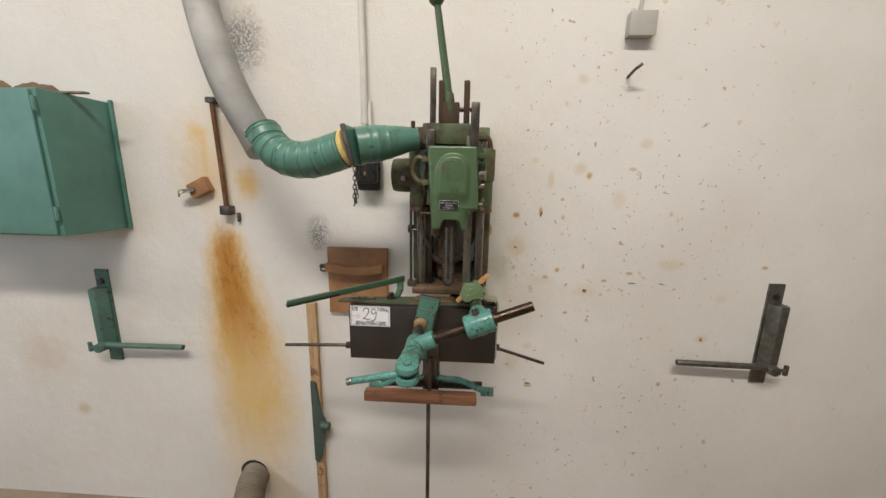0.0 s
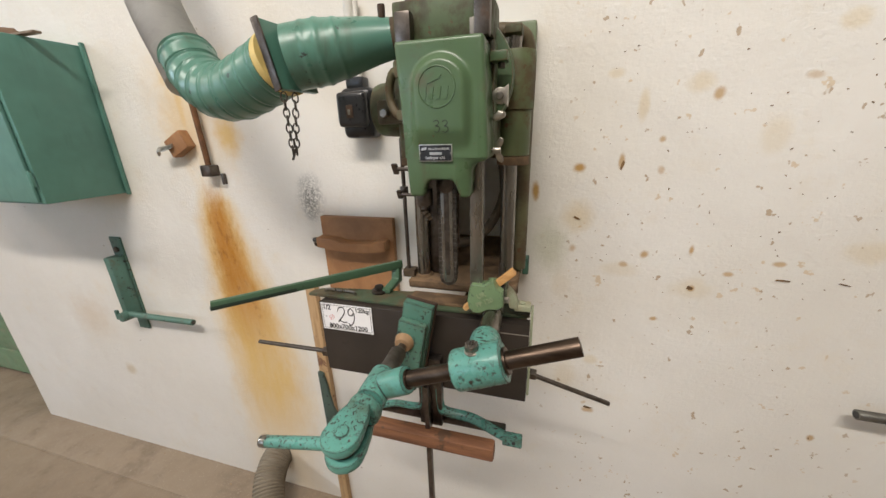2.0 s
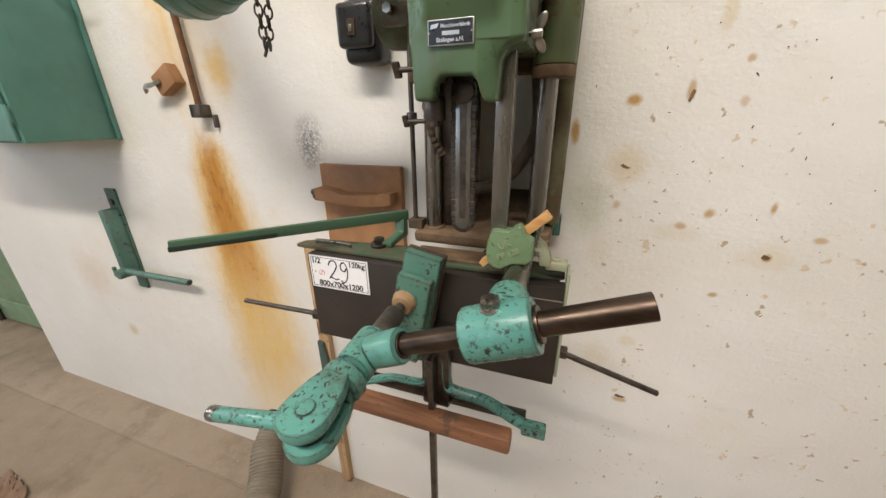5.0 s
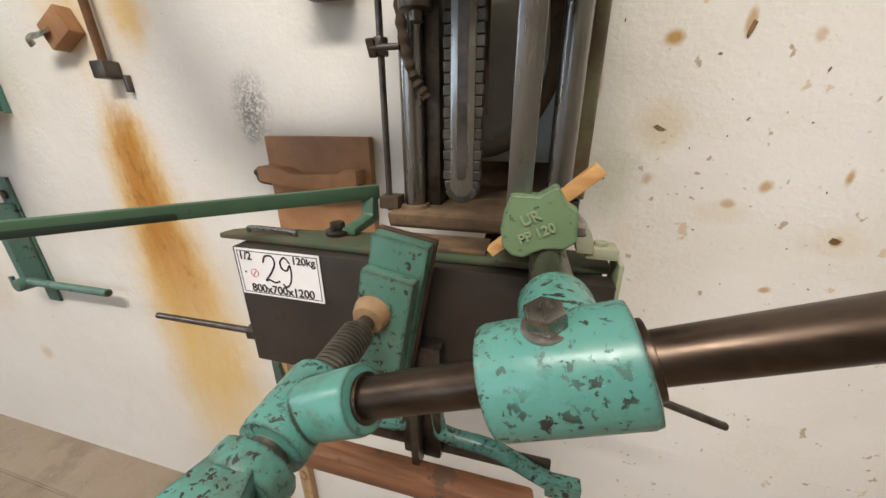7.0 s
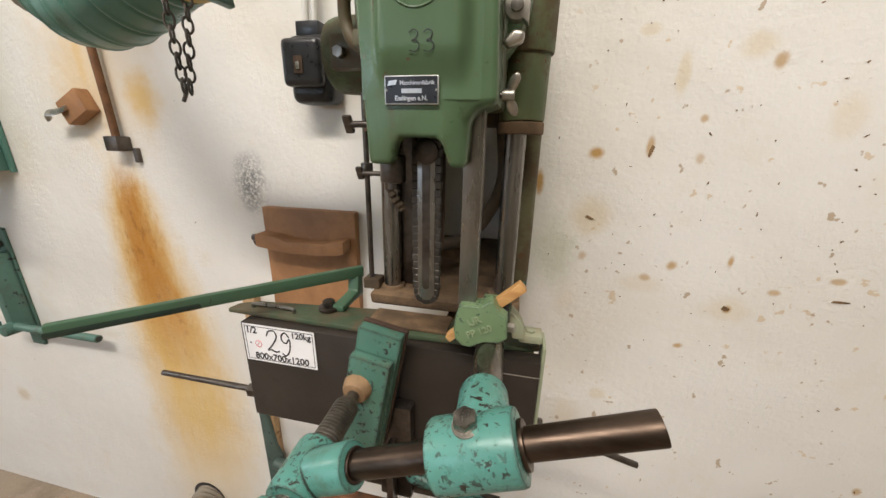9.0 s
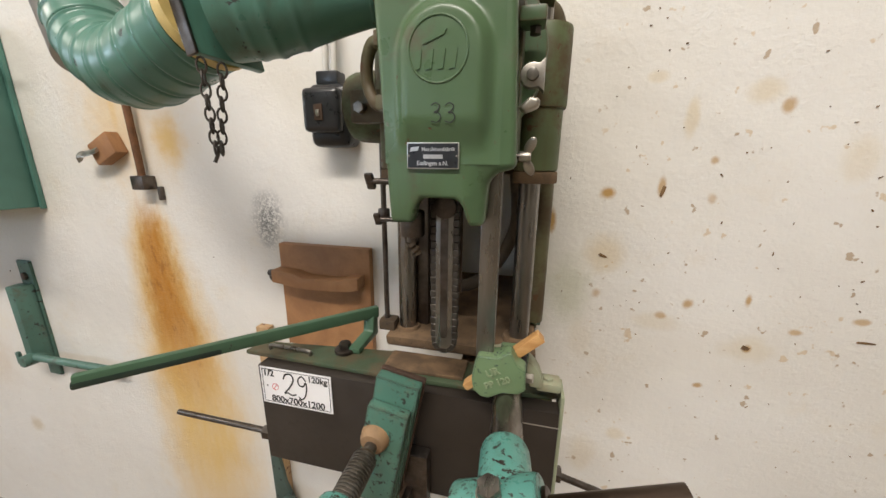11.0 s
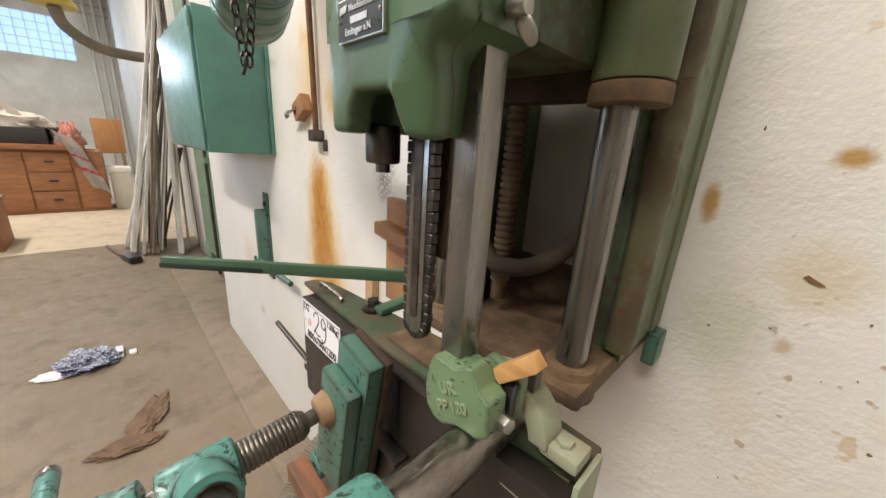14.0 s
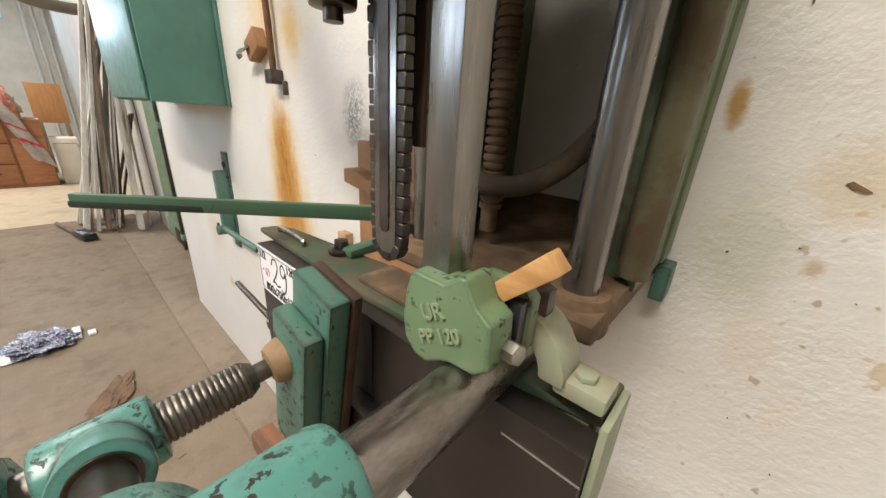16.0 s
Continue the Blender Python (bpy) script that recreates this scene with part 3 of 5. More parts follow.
part("edge_strip", box(-4.775, -4.762, BACK - 0.05, BACK - 0.002, 0.0, 3.1, 0.002), dark_steel, panel)

# ---- wall-mounted mortising machine ----
mach = thing("mortising_machine", "green wall-mounted chain mortiser with turquoise clamp", "machine", (-0.03, W, 0.95))

HEAD = -0.004      # the head stands this far down its columns
# frame on the wall
frame_part = part("back_frame", prism([(-0.165, 1.165), (-0.128, 1.165), (-0.128, 1.63), (0.058, 1.63), (0.058, 1.165), (0.095, 1.165), (0.095, 1.695), (-0.165, 1.695)],
                                      1.245, W, "y", 0.006), frame_green, mach, "grimy green cast frame")
# inner cheeks darker than the outer one: grime plus the recess's shade as colour
for x0, x1 in ((0.056, 0.080), (-0.160, -0.126)):
    part("frame_cheek", box(x0, x1, 1.148, 1.246, 1.166, 1.64, 0.012), green_dirty, mach)
part("outer_cheek", box(0.0803, 0.0915, 1.146, 1.244, 1.164, 1.642, 0.004), frame_green, mach, "pale green outer cheek of the frame")
part("frame_rib", tube(smooth_path([(0.0, 1.135, 1.652), (0.04, 1.132, 1.652), (0.072, 1.135, 1.645), (0.084, 1.142, 1.622), (0.086, 1.146, 1.57), (0.086, 1.148, 1.40), (0.086, 1.148, 1.18)], 8), 0.0140, 16), rib_mat, mach, "rounded rib of the frame")
for x, s in ((0.062, 1), (-0.123, -1)):
    part("frame_arm", prism([(1.070, 1.634), (1.078, 1.629), (1.118, 1.629), (1.17, 1.600), (1.17, 1.652), (1.085, 1.651), (1.072, 1.646)], x - 0.015, x + 0.015, "x", 0.006), green_dirty, mach)
    part("column", cyl((x, 1.09, 1.16), (x, 1.09, 1.645), 0.0148, None, 32), bare, mach, "worn bright steel column")
    part("column_boss", cyl((x, 1.09, 1.143 if s > 0 else 1.147), (x, 1.09, 1.178 if s > 0 else 1.174), 0.028 if s > 0 else 0.024, 0.025 if s > 0 else 0.020, 28, 0.004), sawdust, mach)
    SLIDE[0] = HEAD
    part("sleeve", cyl((x + 0.006 * s, 1.087, 1.436), (x + 0.006 * s, 1.087, 1.61), 0.030, 0.031, 32, 0.004), sleeve_mat, mach)
    part("sleeve_band", cyl((x + 0.006 * s, 1.087, 1.515), (x + 0.006 * s, 1.087, 1.612), 0.0345, 0.0345, 32, 0.005), sleeve_mat, mach)
    part("sleeve_foot", cyl((x + 0.006 * s, 1.087, 1.42), (x + 0.006 * s, 1.087, 1.4355), 0.0306, 0.0302, 32, 0.002), sawdust, mach, "rusty sleeve end")
    SLIDE[0] = 0.0
part("foot_plate", prism([(1.056, 1.150), (1.063, 1.146), (W - 0.001, 1.146), (W - 0.001, 1.212), (1.262, 1.196), (1.235, 1.176), (1.10, 1.170), (1.052, 1.168)], -0.150, 0.088, "x", 0.004), sawdust, mach, "foot plate caked with brown dust")
part("foot_lug", box(0.089, 0.105, 1.25, W, 1.120, 1.163, 0.003), teal_pad, mach, "turquoise lug at the wall")
SLIDE[0] = HEAD
part("cross_web", box(-0.127, 0.057, 1.11, 1.14, 1.43, 1.50, 0.006), dust_rust, mach)
SLIDE[0] = 0.0
screw = bmesh.new()
for i in range(26):
    cyl((-0.063, 1.13, 1.215 + i * 0.0085), (-0.063, 1.13, 1.2215 + i * 0.0085), 0.0125, 0.0125, 16, 0.002, screw)
cyl((-0.063, 1.13, 1.19), (-0.063, 1.13, 1.44), 0.0095, None, 16, 0, screw)
part("spring", screw, sawdust, mach, "dusty coil spring on its rod")
part("cable_loop", tube(smooth_path([(-0.09, 1.12, 1.262), (-0.055, 1.105, 1.245), (-0.01, 1.12, 1.252), (0.025, 1.145, 1.29), (0.046, 1.16, 1.35), (0.040, 1.15, 1.44)]), 0.0105, 14), dust_rust, mach, "sagging brown cable")
part("spindle_plate", box(-0.125, -0.09, 1.10, 1.15, 1.17, 1.43, 0.004), dark_steel, mach)

# sliding head
SLIDE[0] = HEAD
part("head_casting", box(-0.098, 0.046, 0.975, 1.075, 1.445, 1.612, 0.008), green_dirty, mach)
part("motor_flange", cyl((-0.027, 1.005, 1.565), (-0.027, 1.04, 1.565), 0.098, 0.098, 56, 0.006), green, mach, "round green motor flange")
part("motor_barrel", cyl((-0.027, 1.04, 1.565), (-0.027, 1.145, 1.565), 0.088, 0.082, 48, 0.008), green, mach)
mot = part("side_housing", cyl((-0.222, 1.130, 1.530), (-0.11, 1.130, 1.530), 0.052, 0.058, 36, 0.012), green_dirty, mach, "round green side housing")
part("bolt", hexagon((-0.176, 1.058, 1.520), (-0.176, 1.046, 1.520), 0.008), zinc, mot)
part("pivot_ear", box(-0.195, -0.115, 1.058, 1.078, 1.500, 1.545, 0.005), rib_mat, mot)
case_line = [(-0.089, 1.604), (0.039, 1.604), (0.047, 1.442), (0.030, 1.437), (0.021, 1.428), (0.018, 1.384), (0.004, 1.384), (-0.002, 1.404), (-0.008, 1.412),
                                 (-0.044, 1.412), (-0.050, 1.404), (-0.054, 1.386), (-0.077, 1.386)]
shell = prism(case_line, 0.909, 0.930, "y", 0.006, segments=3)
for at, way in ((-0.001, (1, 0, 0)), (0.010, (1, 0, 0)), (1.416, (0, 0, 1)), (1.446, (0, 0, 1))):
    bmesh.ops.bisect_plane(shell, geom=shell.verts[:] + shell.edges[:] + shell.faces[:], plane_co=Vector(way) * at, plane_no=way)
for v in shell.verts:
    # the lower right corner falls back towards the guide bar
    if v.co.y < 0.928:
        v.co.y += min(0.014, max(0, v.co.x + 0.001) * 0.8) * min(1, max(0, (1.446 - v.co.z) / 0.03))
case = part("chain_case", shell, green_case, mach, "glossy green cast chain case")
part("case_back", prism([(-0.088, 1.603), (0.038, 1.603), (0.046, 1.443), (0.029, 1.438), (0.020, 1.429), (0.017, 1.386), (0.009, 1.386), (0.007, 1.446), (-0.068, 1.446), (-0.070, 1.388), (-0.076, 1.388)],
                        0.9305, 0.982, "y", 0.003), green_case, case)
# dark brown plate stands for the deep shade inside the notch
part("hollow_shade", box(-0.066, 0.006, 0.932, 0.975, 1.440, 1.445, 0), dust_rust, case, "dark inside of the case, shade put into its colour")
dome = bmesh.new()
def soft(v, lo, hi):
    v = min(1, max(0, (v - lo) / (hi - lo)))
    return v * v * (3 - 2 * v)
nx, nz = 44, 60
grid = [[None] * (nz + 1) for _ in range(nx + 1)]
for i in range(nx + 1):
    for k in range(nz + 1):
        x, z = -0.080 + 0.112 * i / nx, 1.445 + 0.150 * k / nz
        d = math.hypot(x + 0.022, max(0, z - 1.540)) / 0.0475
        h = 0.0105 * soft(1.0 - d, 0.0, 0.30) * soft(z, 1.452, 1.490)
        grid[i][k] = dome.verts.new((x, 0.90885 - h, z))
for i in range(nx):
    for k in range(nz):
        dome.faces.new((grid[i][k], grid[i + 1][k], grid[i + 1][k + 1], grid[i][k + 1]))
part("raised_arch", dome, green_case, case, "softly raised arch")
part("right_flank", prism([(0.019, 1.602), (0.0385, 1.602), (0.0465, 1.445), (0.024, 1.441)], 0.925, 0.99, "y", 0.007, segments=3), green_case, case)
# cast mark: a ring round plain slanted shapes
part("cast_ring", tube([(-0.0245 + 0.0265 * math.cos(a), 0.8983, 1.541 + 0.0265 * math.sin(a)) for a in (2 * math.pi * i / 40 for i in range(40))], 0.0010, 8, closed=True), green_plain, case)
mark = bmesh.new()
prism([(-0.038, 1.549), (-0.017, 1.556), (-0.019, 1.552), (-0.038, 1.545)], 0.8973, 0.8985, "y", 0, mark)
for i in range(4):
    prism([(-0.046 + i * 0.0105, 1.525), (-0.0405 + i * 0.0105, 1.526), (-0.0385 + i * 0.0105, 1.541), (-0.044 + i * 0.0105, 1.540)], 0.8973, 0.8985, "y", 0, mark)
part("cast_mark", mark, green_plain, case)
three = [(0.05, 0.88), (0.3, 1.0), (0.52, 0.85), (0.4, 0.62), (0.2, 0.53), (0.45, 0.5), (0.58, 0.28), (0.38, 0.03), (0.03, 0.08)]
strokes([three, [(u + 0.78, v - 0.02) for u, v in three]], 0.0010, (-0.031, 1.4815), 0.0165, 0.8976, ink, case, "pen_number", 0.10)
plate = part("name_plate", box(-0.0565, -0.0055, 0.9055, 0.9088, 1.4405, 1.4648, 0.0006), plate_silver, case, "small black name plate with silver rim")
part("plate_field", box(-0.0555, -0.0065, 0.9050, 0.9054, 1.4415, 1.4638, 0), plate_black, plate)
lettering("Maschinenfabrik", 0.0050, Matrix.Translation((-0.0255, 0.9047, 1.4585)) @ FACING, plate_silver, plate)
lettering("Esslingen a.N.", 0.0056, Matrix.Translation((-0.031, 0.9047, 1.4457)) @ FACING, plate_silver, plate)
part("plate_bar", box(-0.040, -0.021, 0.9046, 0.9049, 1.4500, 1.4538, 0), plate_silver, plate)
part("plate_mark", prism([(-0.0535, 1.4562), (-0.0455, 1.4572), (-0.044, 1.4612), (-0.052, 1.4602)], 0.9046, 0.9049), plate_silver, plate)
for sx in (-0.0545, -0.0075):
    part("rivet", ball((sx, 0.905, 1.4525), 0.0011, seg=10), zinc, plate)
# hinge lugs, latch and wing nut on the flanks
for z in (1.577,):
    part("hinge_lug", box(0.040, 0.066, 0.955, 0.985, z, z + 0.014, 0.003), green, mach)
    part("lug_bolt", hexagon((0.056, 0.97, z - 0.008), (0.056, 0.97, z - 0.0005), 0.006), dark_steel, mach)
latch = part("latch_plate", prism(arc(0.056, 1.531, 0.012, 60, 300, 12) + [(0.068, 1.515), (0.068, 1.547)], 0.958, 0.972, "y", 0.002), zinc, mach, "silver latch plate")
part("latch_screw", cyl((0.056, 0.954, 1.531), (0.056, 0.958, 1.531), 0.006, None, 16, 0.001), bare, latch)
part("latch_lever", prism([(0.044, 1.500), (0.05, 1.495), (0.064, 1.500), (0.066, 1.508), (0.055, 1.511)], 0.951, 0.967, "y", 0.005, segments=3), zinc, mach, "silver latch lever")
wing = part("wing_nut", cyl((0.048, 0.950, 1.453), (0.060, 0.950, 1.453), 0.0055, None, 14, 0.001), zinc, mach, "silver wing nut")
part("stud", cyl((0.040, 0.950, 1.453), (0.049, 0.950, 1.453), 0.003, None, 12), dark_steel, wing)
for s in (1, -1):
    lobe = bmesh.new()
    ball((0, 0, 0), 1, (0.0052, 0.0017, 0.0095), lobe, 18)
    bmesh.ops.transform(lobe, matrix=Matrix.Translation((0.0585, 0.949 - s * 0.003, 1.453 + s * 0.0105)) @ Matrix.Rotation(radians(28 * s), 4, "Y") @ Matrix.Rotation(radians(18), 4, "X"), verts=lobe.verts)
    part("wing", lobe, zinc, wing)
for z in (1.565, 1.502):
    part("hinge_lug", box(-0.110, -0.088, 0.955, 0.985, z, z + 0.016, 0.003), rib_mat, mach)
part("hinge_arm", tube(smooth_path([(-0.108, 0.985, 1.575), (-0.124, 0.988, 1.578), (-0.136, 0.995, 1.560), (-0.138, 1.0, 1.535), (-0.126, 0.995, 1.515), (-0.110, 0.985, 1.510)], 5), 0.0075, 12), rib_mat, mach, "dusty curved hinge arm")
part("hinge_pin", cyl((-0.102, 0.97, 1.49), (-0.102, 0.97, 1.59), 0.0045, None, 14), dark_steel, mach)
for x, y, z in ((-0.105, 0.95, 1.425), (-0.147, 1.06, 1.362)):
    t = part("thumb_screw", cyl((x - 0.012, y, z), (x + 0.022, y, z), 0.0035, None, 12), dark_steel, mach)
    part("thumb_wing", box(x - 0.017, x - 0.007, y - 0.003, y + 0.003, z - 0.010, z + 0.010, 0.002, Matrix.Translation((x, y, z)) @ Matrix.Rotation(0.5, 4, "X") @ Matrix.Translation((-x, -y, -z))), dark_steel, t)
flex = bmesh.new()
tube(smooth_path([(-0.104, 1.04, 1.49), (-0.117, 1.05, 1.45), (-0.121, 1.055, 1.39), (-0.113, 1.06, 1.34), (-0.098, 1.07, 1.31)], 14), lambda s: 0.0058 + 0.0011 * math.sin(s * 260), 10, flex)
part("flexible_conduit", flex, dust_rust, mach)

# top of the head: duct mouth, uprights and the hand lever
part("top_bridge", box(-0.108, 0.043, 0.955, 1.04, 1.612, 1.667, 0.006), green_dirty, mach)
part("clamp_block", box(-0.097, -0.072, 0.935, 0.953, 1.598, 1.648, 0.004), dark_steel, mach)
part("upright_bar", box(-0.089, -0.073, 0.962, 0.976, 1.655, 1.806, 0.003), dark_steel, mach, "flat steel upright")
part("dark_post", box(0.021, 0.043, 0.932, 0.953, 1.606, 1.716, 0.004), dark_steel, mach)
clevis = part("clevis", box(-0.055, -0.010, 0.965, 0.995, 1.667, 1.722, 0.005), rust_steel, mach, "rusty clevis")
part("pivot_pin", cyl((-0.062, 0.98, 1.705), (0.022, 0.98, 1.705), 0.006, None, 14), dark_steel, clevis)
for x in (0.001, -0.066):
    part("fork_cheek", prism([(-0.012, 0.0), (0.012, 0.0)] + arc(0, 0.096, 0.014, 0, 180, 10), x, x + 0.016, "x", 0.003, m=Matrix.Translation((0, 0.98, 1.668))), rust_steel, mach)
hl = part("hand_lever", cyl((-0.035, 0.978, 1.705), (-0.073, 0.965, 1.955), 0.0115, 0.0085, 20), green, mach, "long green hand lever")
part("lever_knob", ball((-0.075, 0.964, 1.968), 0.021), green, hl)
part("lever_socket", cyl((-0.033, 0.979, 1.69), (-0.041, 0.976, 1.745), 0.015, 0.014, 20, 0.003), green_dirty, hl)

# chain bar with its chain
bx, by, bt = -0.0305, 0.962, 1.2185
outline = [(bx + 0.0105, 1.425)] + arc(bx, bt + 0.0105, 0.0105, 0, -180, 12) + [(bx - 0.0105, 1.425)]
sword = part("chain_bar", prism(outline, by - 0.0045, by + 0.0045, "y", 0.001), bare, mach, "upright steel chain bar")
part("bar_groove", prism([(bx + 0.0045, 1.41)] + arc(bx, bt + 0.020, 0.0045, 0, -180, 8) + [(bx - 0.0045, 1.41)], by - 0.0053, by - 0.0046), dark_steel, sword)
loop = [Vector((bx + 0.0128, by, 1.41 - 0.0088 * i)) for i in range(21)] + [Vector((x, by, z)) for x, z in arc(bx, bt + 0.0105, 0.0128, -20, -160, 5)] + [Vector((bx - 0.0128, by, 1.234 + 0.0088 * i)) for i in range(21)]
for i, q in enumerate(loop[:-1]):
    d = (loop[i + 1] - q).normalized()
    turn = Matrix.Translation((q + loop[i + 1]) / 2) @ d.to_track_quat("Z", "Y").to_matrix().to_4x4()
    w = 0.0045 if i % 2 else 0.0037
    part("chain_link", box(-w, w, -0.0034, 0.0034, -0.0041, 0.0041, 0.0006, turn, segments=1), chain_steel, sword)
part("chain_nose", cyl((bx, by - 0.008, 1.398), (bx, by + 0.008, 1.398), 0.014, None, 24, 0.002), dark_steel, mach)
bush = part("bush", cyl((-0.066, 0.948, 1.364), (-0.066, 0.948, 1.394), 0.0142, None, 24, 0.003), dark_steel, mach, "dark round bush")
part("bush_end", cyl((-0.066, 0.948, 1.357), (-0.066, 0.948, 1.364), 0.006, None, 14), dark_steel, bush)
part("inner_guard", box(-0.048, -0.012, 0.972, 0.9755, 1.29, 1.44, 0.001), rust_steel, mach)

SLIDE[0] = 0.0
part("guide_bar", box(0.0115, 0.0325, 0.952, 0.974, 1.205, 1.63, 0.0012), bare, mach, "square steel guide bar")
part("stop_rod", cyl((-0.157, 1.08, 1.165), (-0.157, 1.08, 1.47), 0.0042, None, 14), dark_steel, mach, "thin vertical stop rod")
part("stop_foot", box(-0.168, -0.14, 1.068, 1.094, 1.168, 1.186, 0.003), dust_rust, mach)
part("stop_collar", cyl((-0.157, 1.08, 1.352), (-0.157, 1.08, 1.372), 0.009, None, 16, 0.002), dark_steel, mach)

# table and fence
fence = part("fence_board", box(-0.336, 0.119, 0.979, 1.004, 0.954, 1.1305, 0.002), black_board, mach, "dark brown fence board")
part("seam", box(0.066, 0.1195, 0.9782, 0.9788, 1.1085, 1.1098, 0), plate_silver, fence)
# black strip on the face stands for the shade inside the slot
part("slot_shade", box(-0.084, -0.076, 0.9780, 0.9788, 0.965, 1.125, 0), black_plastic_and_holes, fence)
part("table_ledge", prism([(-0.376, 0.999), (-0.115, 0.992), (0.06, 0.998), (0.118, 1.006), (0.118, 1.05), (-0.10, 1.062), (-0.345, 1.035), (-0.372, 1.02)], 1.131, 1.139, "z", 0.003), ledge_mat, mach, "dark green table ledge")
part("table_casting", box(-0.31, 0.112, 1.0045, 1.045, 0.975, 1.1305, 0.006), green_dirty, mach)
part("table_bridge", box(-0.028, 0.045, 1.0, 1.145, 1.095, 1.1300, 0.005), sawdust, mach)
part("rest_block", box(-0.135, -0.012, 1.004, 1.052, 1.1392, 1.1445, 0.002), sawdust, mach)
ring = [(0.05 + 0.046 * math.cos(a), 1.158 + 0.046 * math.sin(a)) for a in (math.pi * i / 14 for i in range(15))] + [(0.05 - 0.029 * math.cos(a), 1.158 + 0.029 * math.sin(a)) for a in (math.pi * i / 14 for i in range(15))]
cap = part("bearing_cap", prism(ring, 0.987, 1.013, "y", 0.003), cap_cream, mach, "dusty pale green bearing cap")
part("cap_lug", box(0.088, 0.119, 0.990, 1.016, 1.152, 1.164, 0.003), cap_cream, cap)
part("lug_nut", hexagon((0.103, 1.002, 1.164), (0.103, 1.002, 1.168), 0.007), cap_cream, cap)
part("cap_bolt", hexagon((0.067, 0.998, 1.196), (0.067, 0.998, 1.213), 0.0095), dark_steel, cap)
part("end_plate", box(0.1195, 0.1245, 0.986, 1.03, 0.965, 1.150, 0.002), cap_cream, mach, "pale end plate of the table")
st = part("staple", tube(smooth_path([(-0.338, 1.012, 1.139), (-0.335, 1.012, 1.146), (-0.30, 1.011, 1.147), (-0.265, 1.01, 1.146), (-0.262, 1.01, 1.139)]), 0.0028, 8), bare, mach)

e0, e1 = Vector((-0.190, 1.098, 1.185)), Vector((-0.375, 0.897, 1.1885))
ld = (e1 - e0)
lm = Matrix.Translation(e0) @ ld.to_track_quat("X", "Z").to_matrix().to_4x4()
reach = ld.length + 0.103
bar = box(-0.008, reach, -0.0055, 0.0055, -0.0105, 0.0095, 0.003, None)
for v in bar.verts:
    if v.co.x > 0.1:
        v.co.z *= 0.82
bmesh.ops.transform(bar, matrix=lm, verts=bar.verts)
lever = part("locking_lever", bar, green_bar, mach, "long green locking lever")
# dark strip along the underside: shading put into colour, with some wear
under = box(ld.length - 0.045, reach + 0.002, -0.0062, 0.0062, -0.0094, -0.0002, 0.003, lm)
part("shaded_underside", under, lever_shade_mat, lever, "black underside of the lever end, shaded and worn")
part("lever_heel", prism([(1.03, 1.1395), (1.106, 1.1395), (1.106, 1.178), (1.088, 1.178), (1.084, 1.153), (1.03, 1.150)], -0.206, -0.186, "x", 0.004), green_bar, lever)
piv = part("pivot_washer", cyl((-0.214, 1.035, 1.1395), (-0.214, 1.035, 1.146), 0.017, None, 24, 0.002), dark_steel, mach)
part("pivot_bolt", hexagon((-0.214, 1.035, 1.146), (-0.214, 1.035, 1.156), 0.0095), dark_steel, piv)

for p0, p1, h in (((-0.338, 0.992, 0.991), (-0.561, 1.008, 0.974), (-0.336, -0.352)), ((0.121, 1.035, 0.982), (0.290, 1.051, 0.923), (0.119, 0.138))):
    rod = part("side_rod", cyl(p0, p1, 0.0052, None, 14, 0.001), dark_steel, mach, "thin dark steel rod")
    part("rod_nut", hexagon((h[0], p0[1], p0[2]), (h[1], p0[1], p0[2] - 0.001), 0.012), dark_steel, rod)

# paper label on the fence
tag = part("paper_label", box(-0.3315, -0.2075, 0.9775, 0.9783, 1.0650, 1.1300, 0), paper, mach, "white paper label with handwritten figures")
lx0, lx1, lz0, lz1, ly = -0.3285, -0.2105, 1.0680, 1.1270, 0.9772
edge = bmesh.new()
for x0, x1, z0, z1 in ((lx0, lx1, lz0, lz0 + 0.0009), (lx0, lx1, lz1 - 0.0009, lz1), (lx0, lx0 + 0.0009, lz0, lz1), (lx1 - 0.0009, lx1, lz0, lz1)):
    box(x0, x1, ly, ly + 0.0003, z0, z1, 0, None, edge)
part("label_border", edge, ink, tag)
two = [(0.0, 0.72), (0.12, 0.95), (0.38, 0.98), (0.46, 0.72), (0.25, 0.35), (0.0, 0.06), (0.15, 0.10), (0.35, 0.02), (0.55, 0.08)]
nine = [(1.05, 0.78), (0.88, 0.98), (0.7, 0.82), (0.72, 0.58), (0.9, 0.52), (1.04, 0.72), (1.06, 0.45), (0.98, 0.1), (0.8, -0.1), (0.66, 0.0)]
strokes([two, nine], 0.0026, (-0.2905, 1.0855), 0.038, ly, ink, tag, "label_number")
lettering("1/2", 0.0155, Matrix.Translation((-0.3165, ly, 1.1195)) @ FACING, ink, tag)
lettering("120kg", 0.014, Matrix.Translation((-0.2305, ly, 1.1195)) @ FACING, ink, tag)
lettering("800x700x1200", 0.0158, Matrix.Translation((-0.268, ly, 1.0748)) @ FACING, ink, tag)
part("label_dot", cyl((-0.3205, ly, 1.0970), (-0.3205, ly + 0.0003, 1.0970), 0.0014, None, 12), ink, tag)
red = tube([(-0.3065 + 0.0055 * math.cos(a), ly, 1.0965 + 0.0055 * math.sin(a)) for a in (2 * math.pi * i / 24 for i in range(24))], 0.0004, 6, closed=True)
tube([(-0.309, ly, 1.093), (-0.304, ly, 1.100)], 0.0004, 6, red)
part("label_sign", red, red_ink, tag)

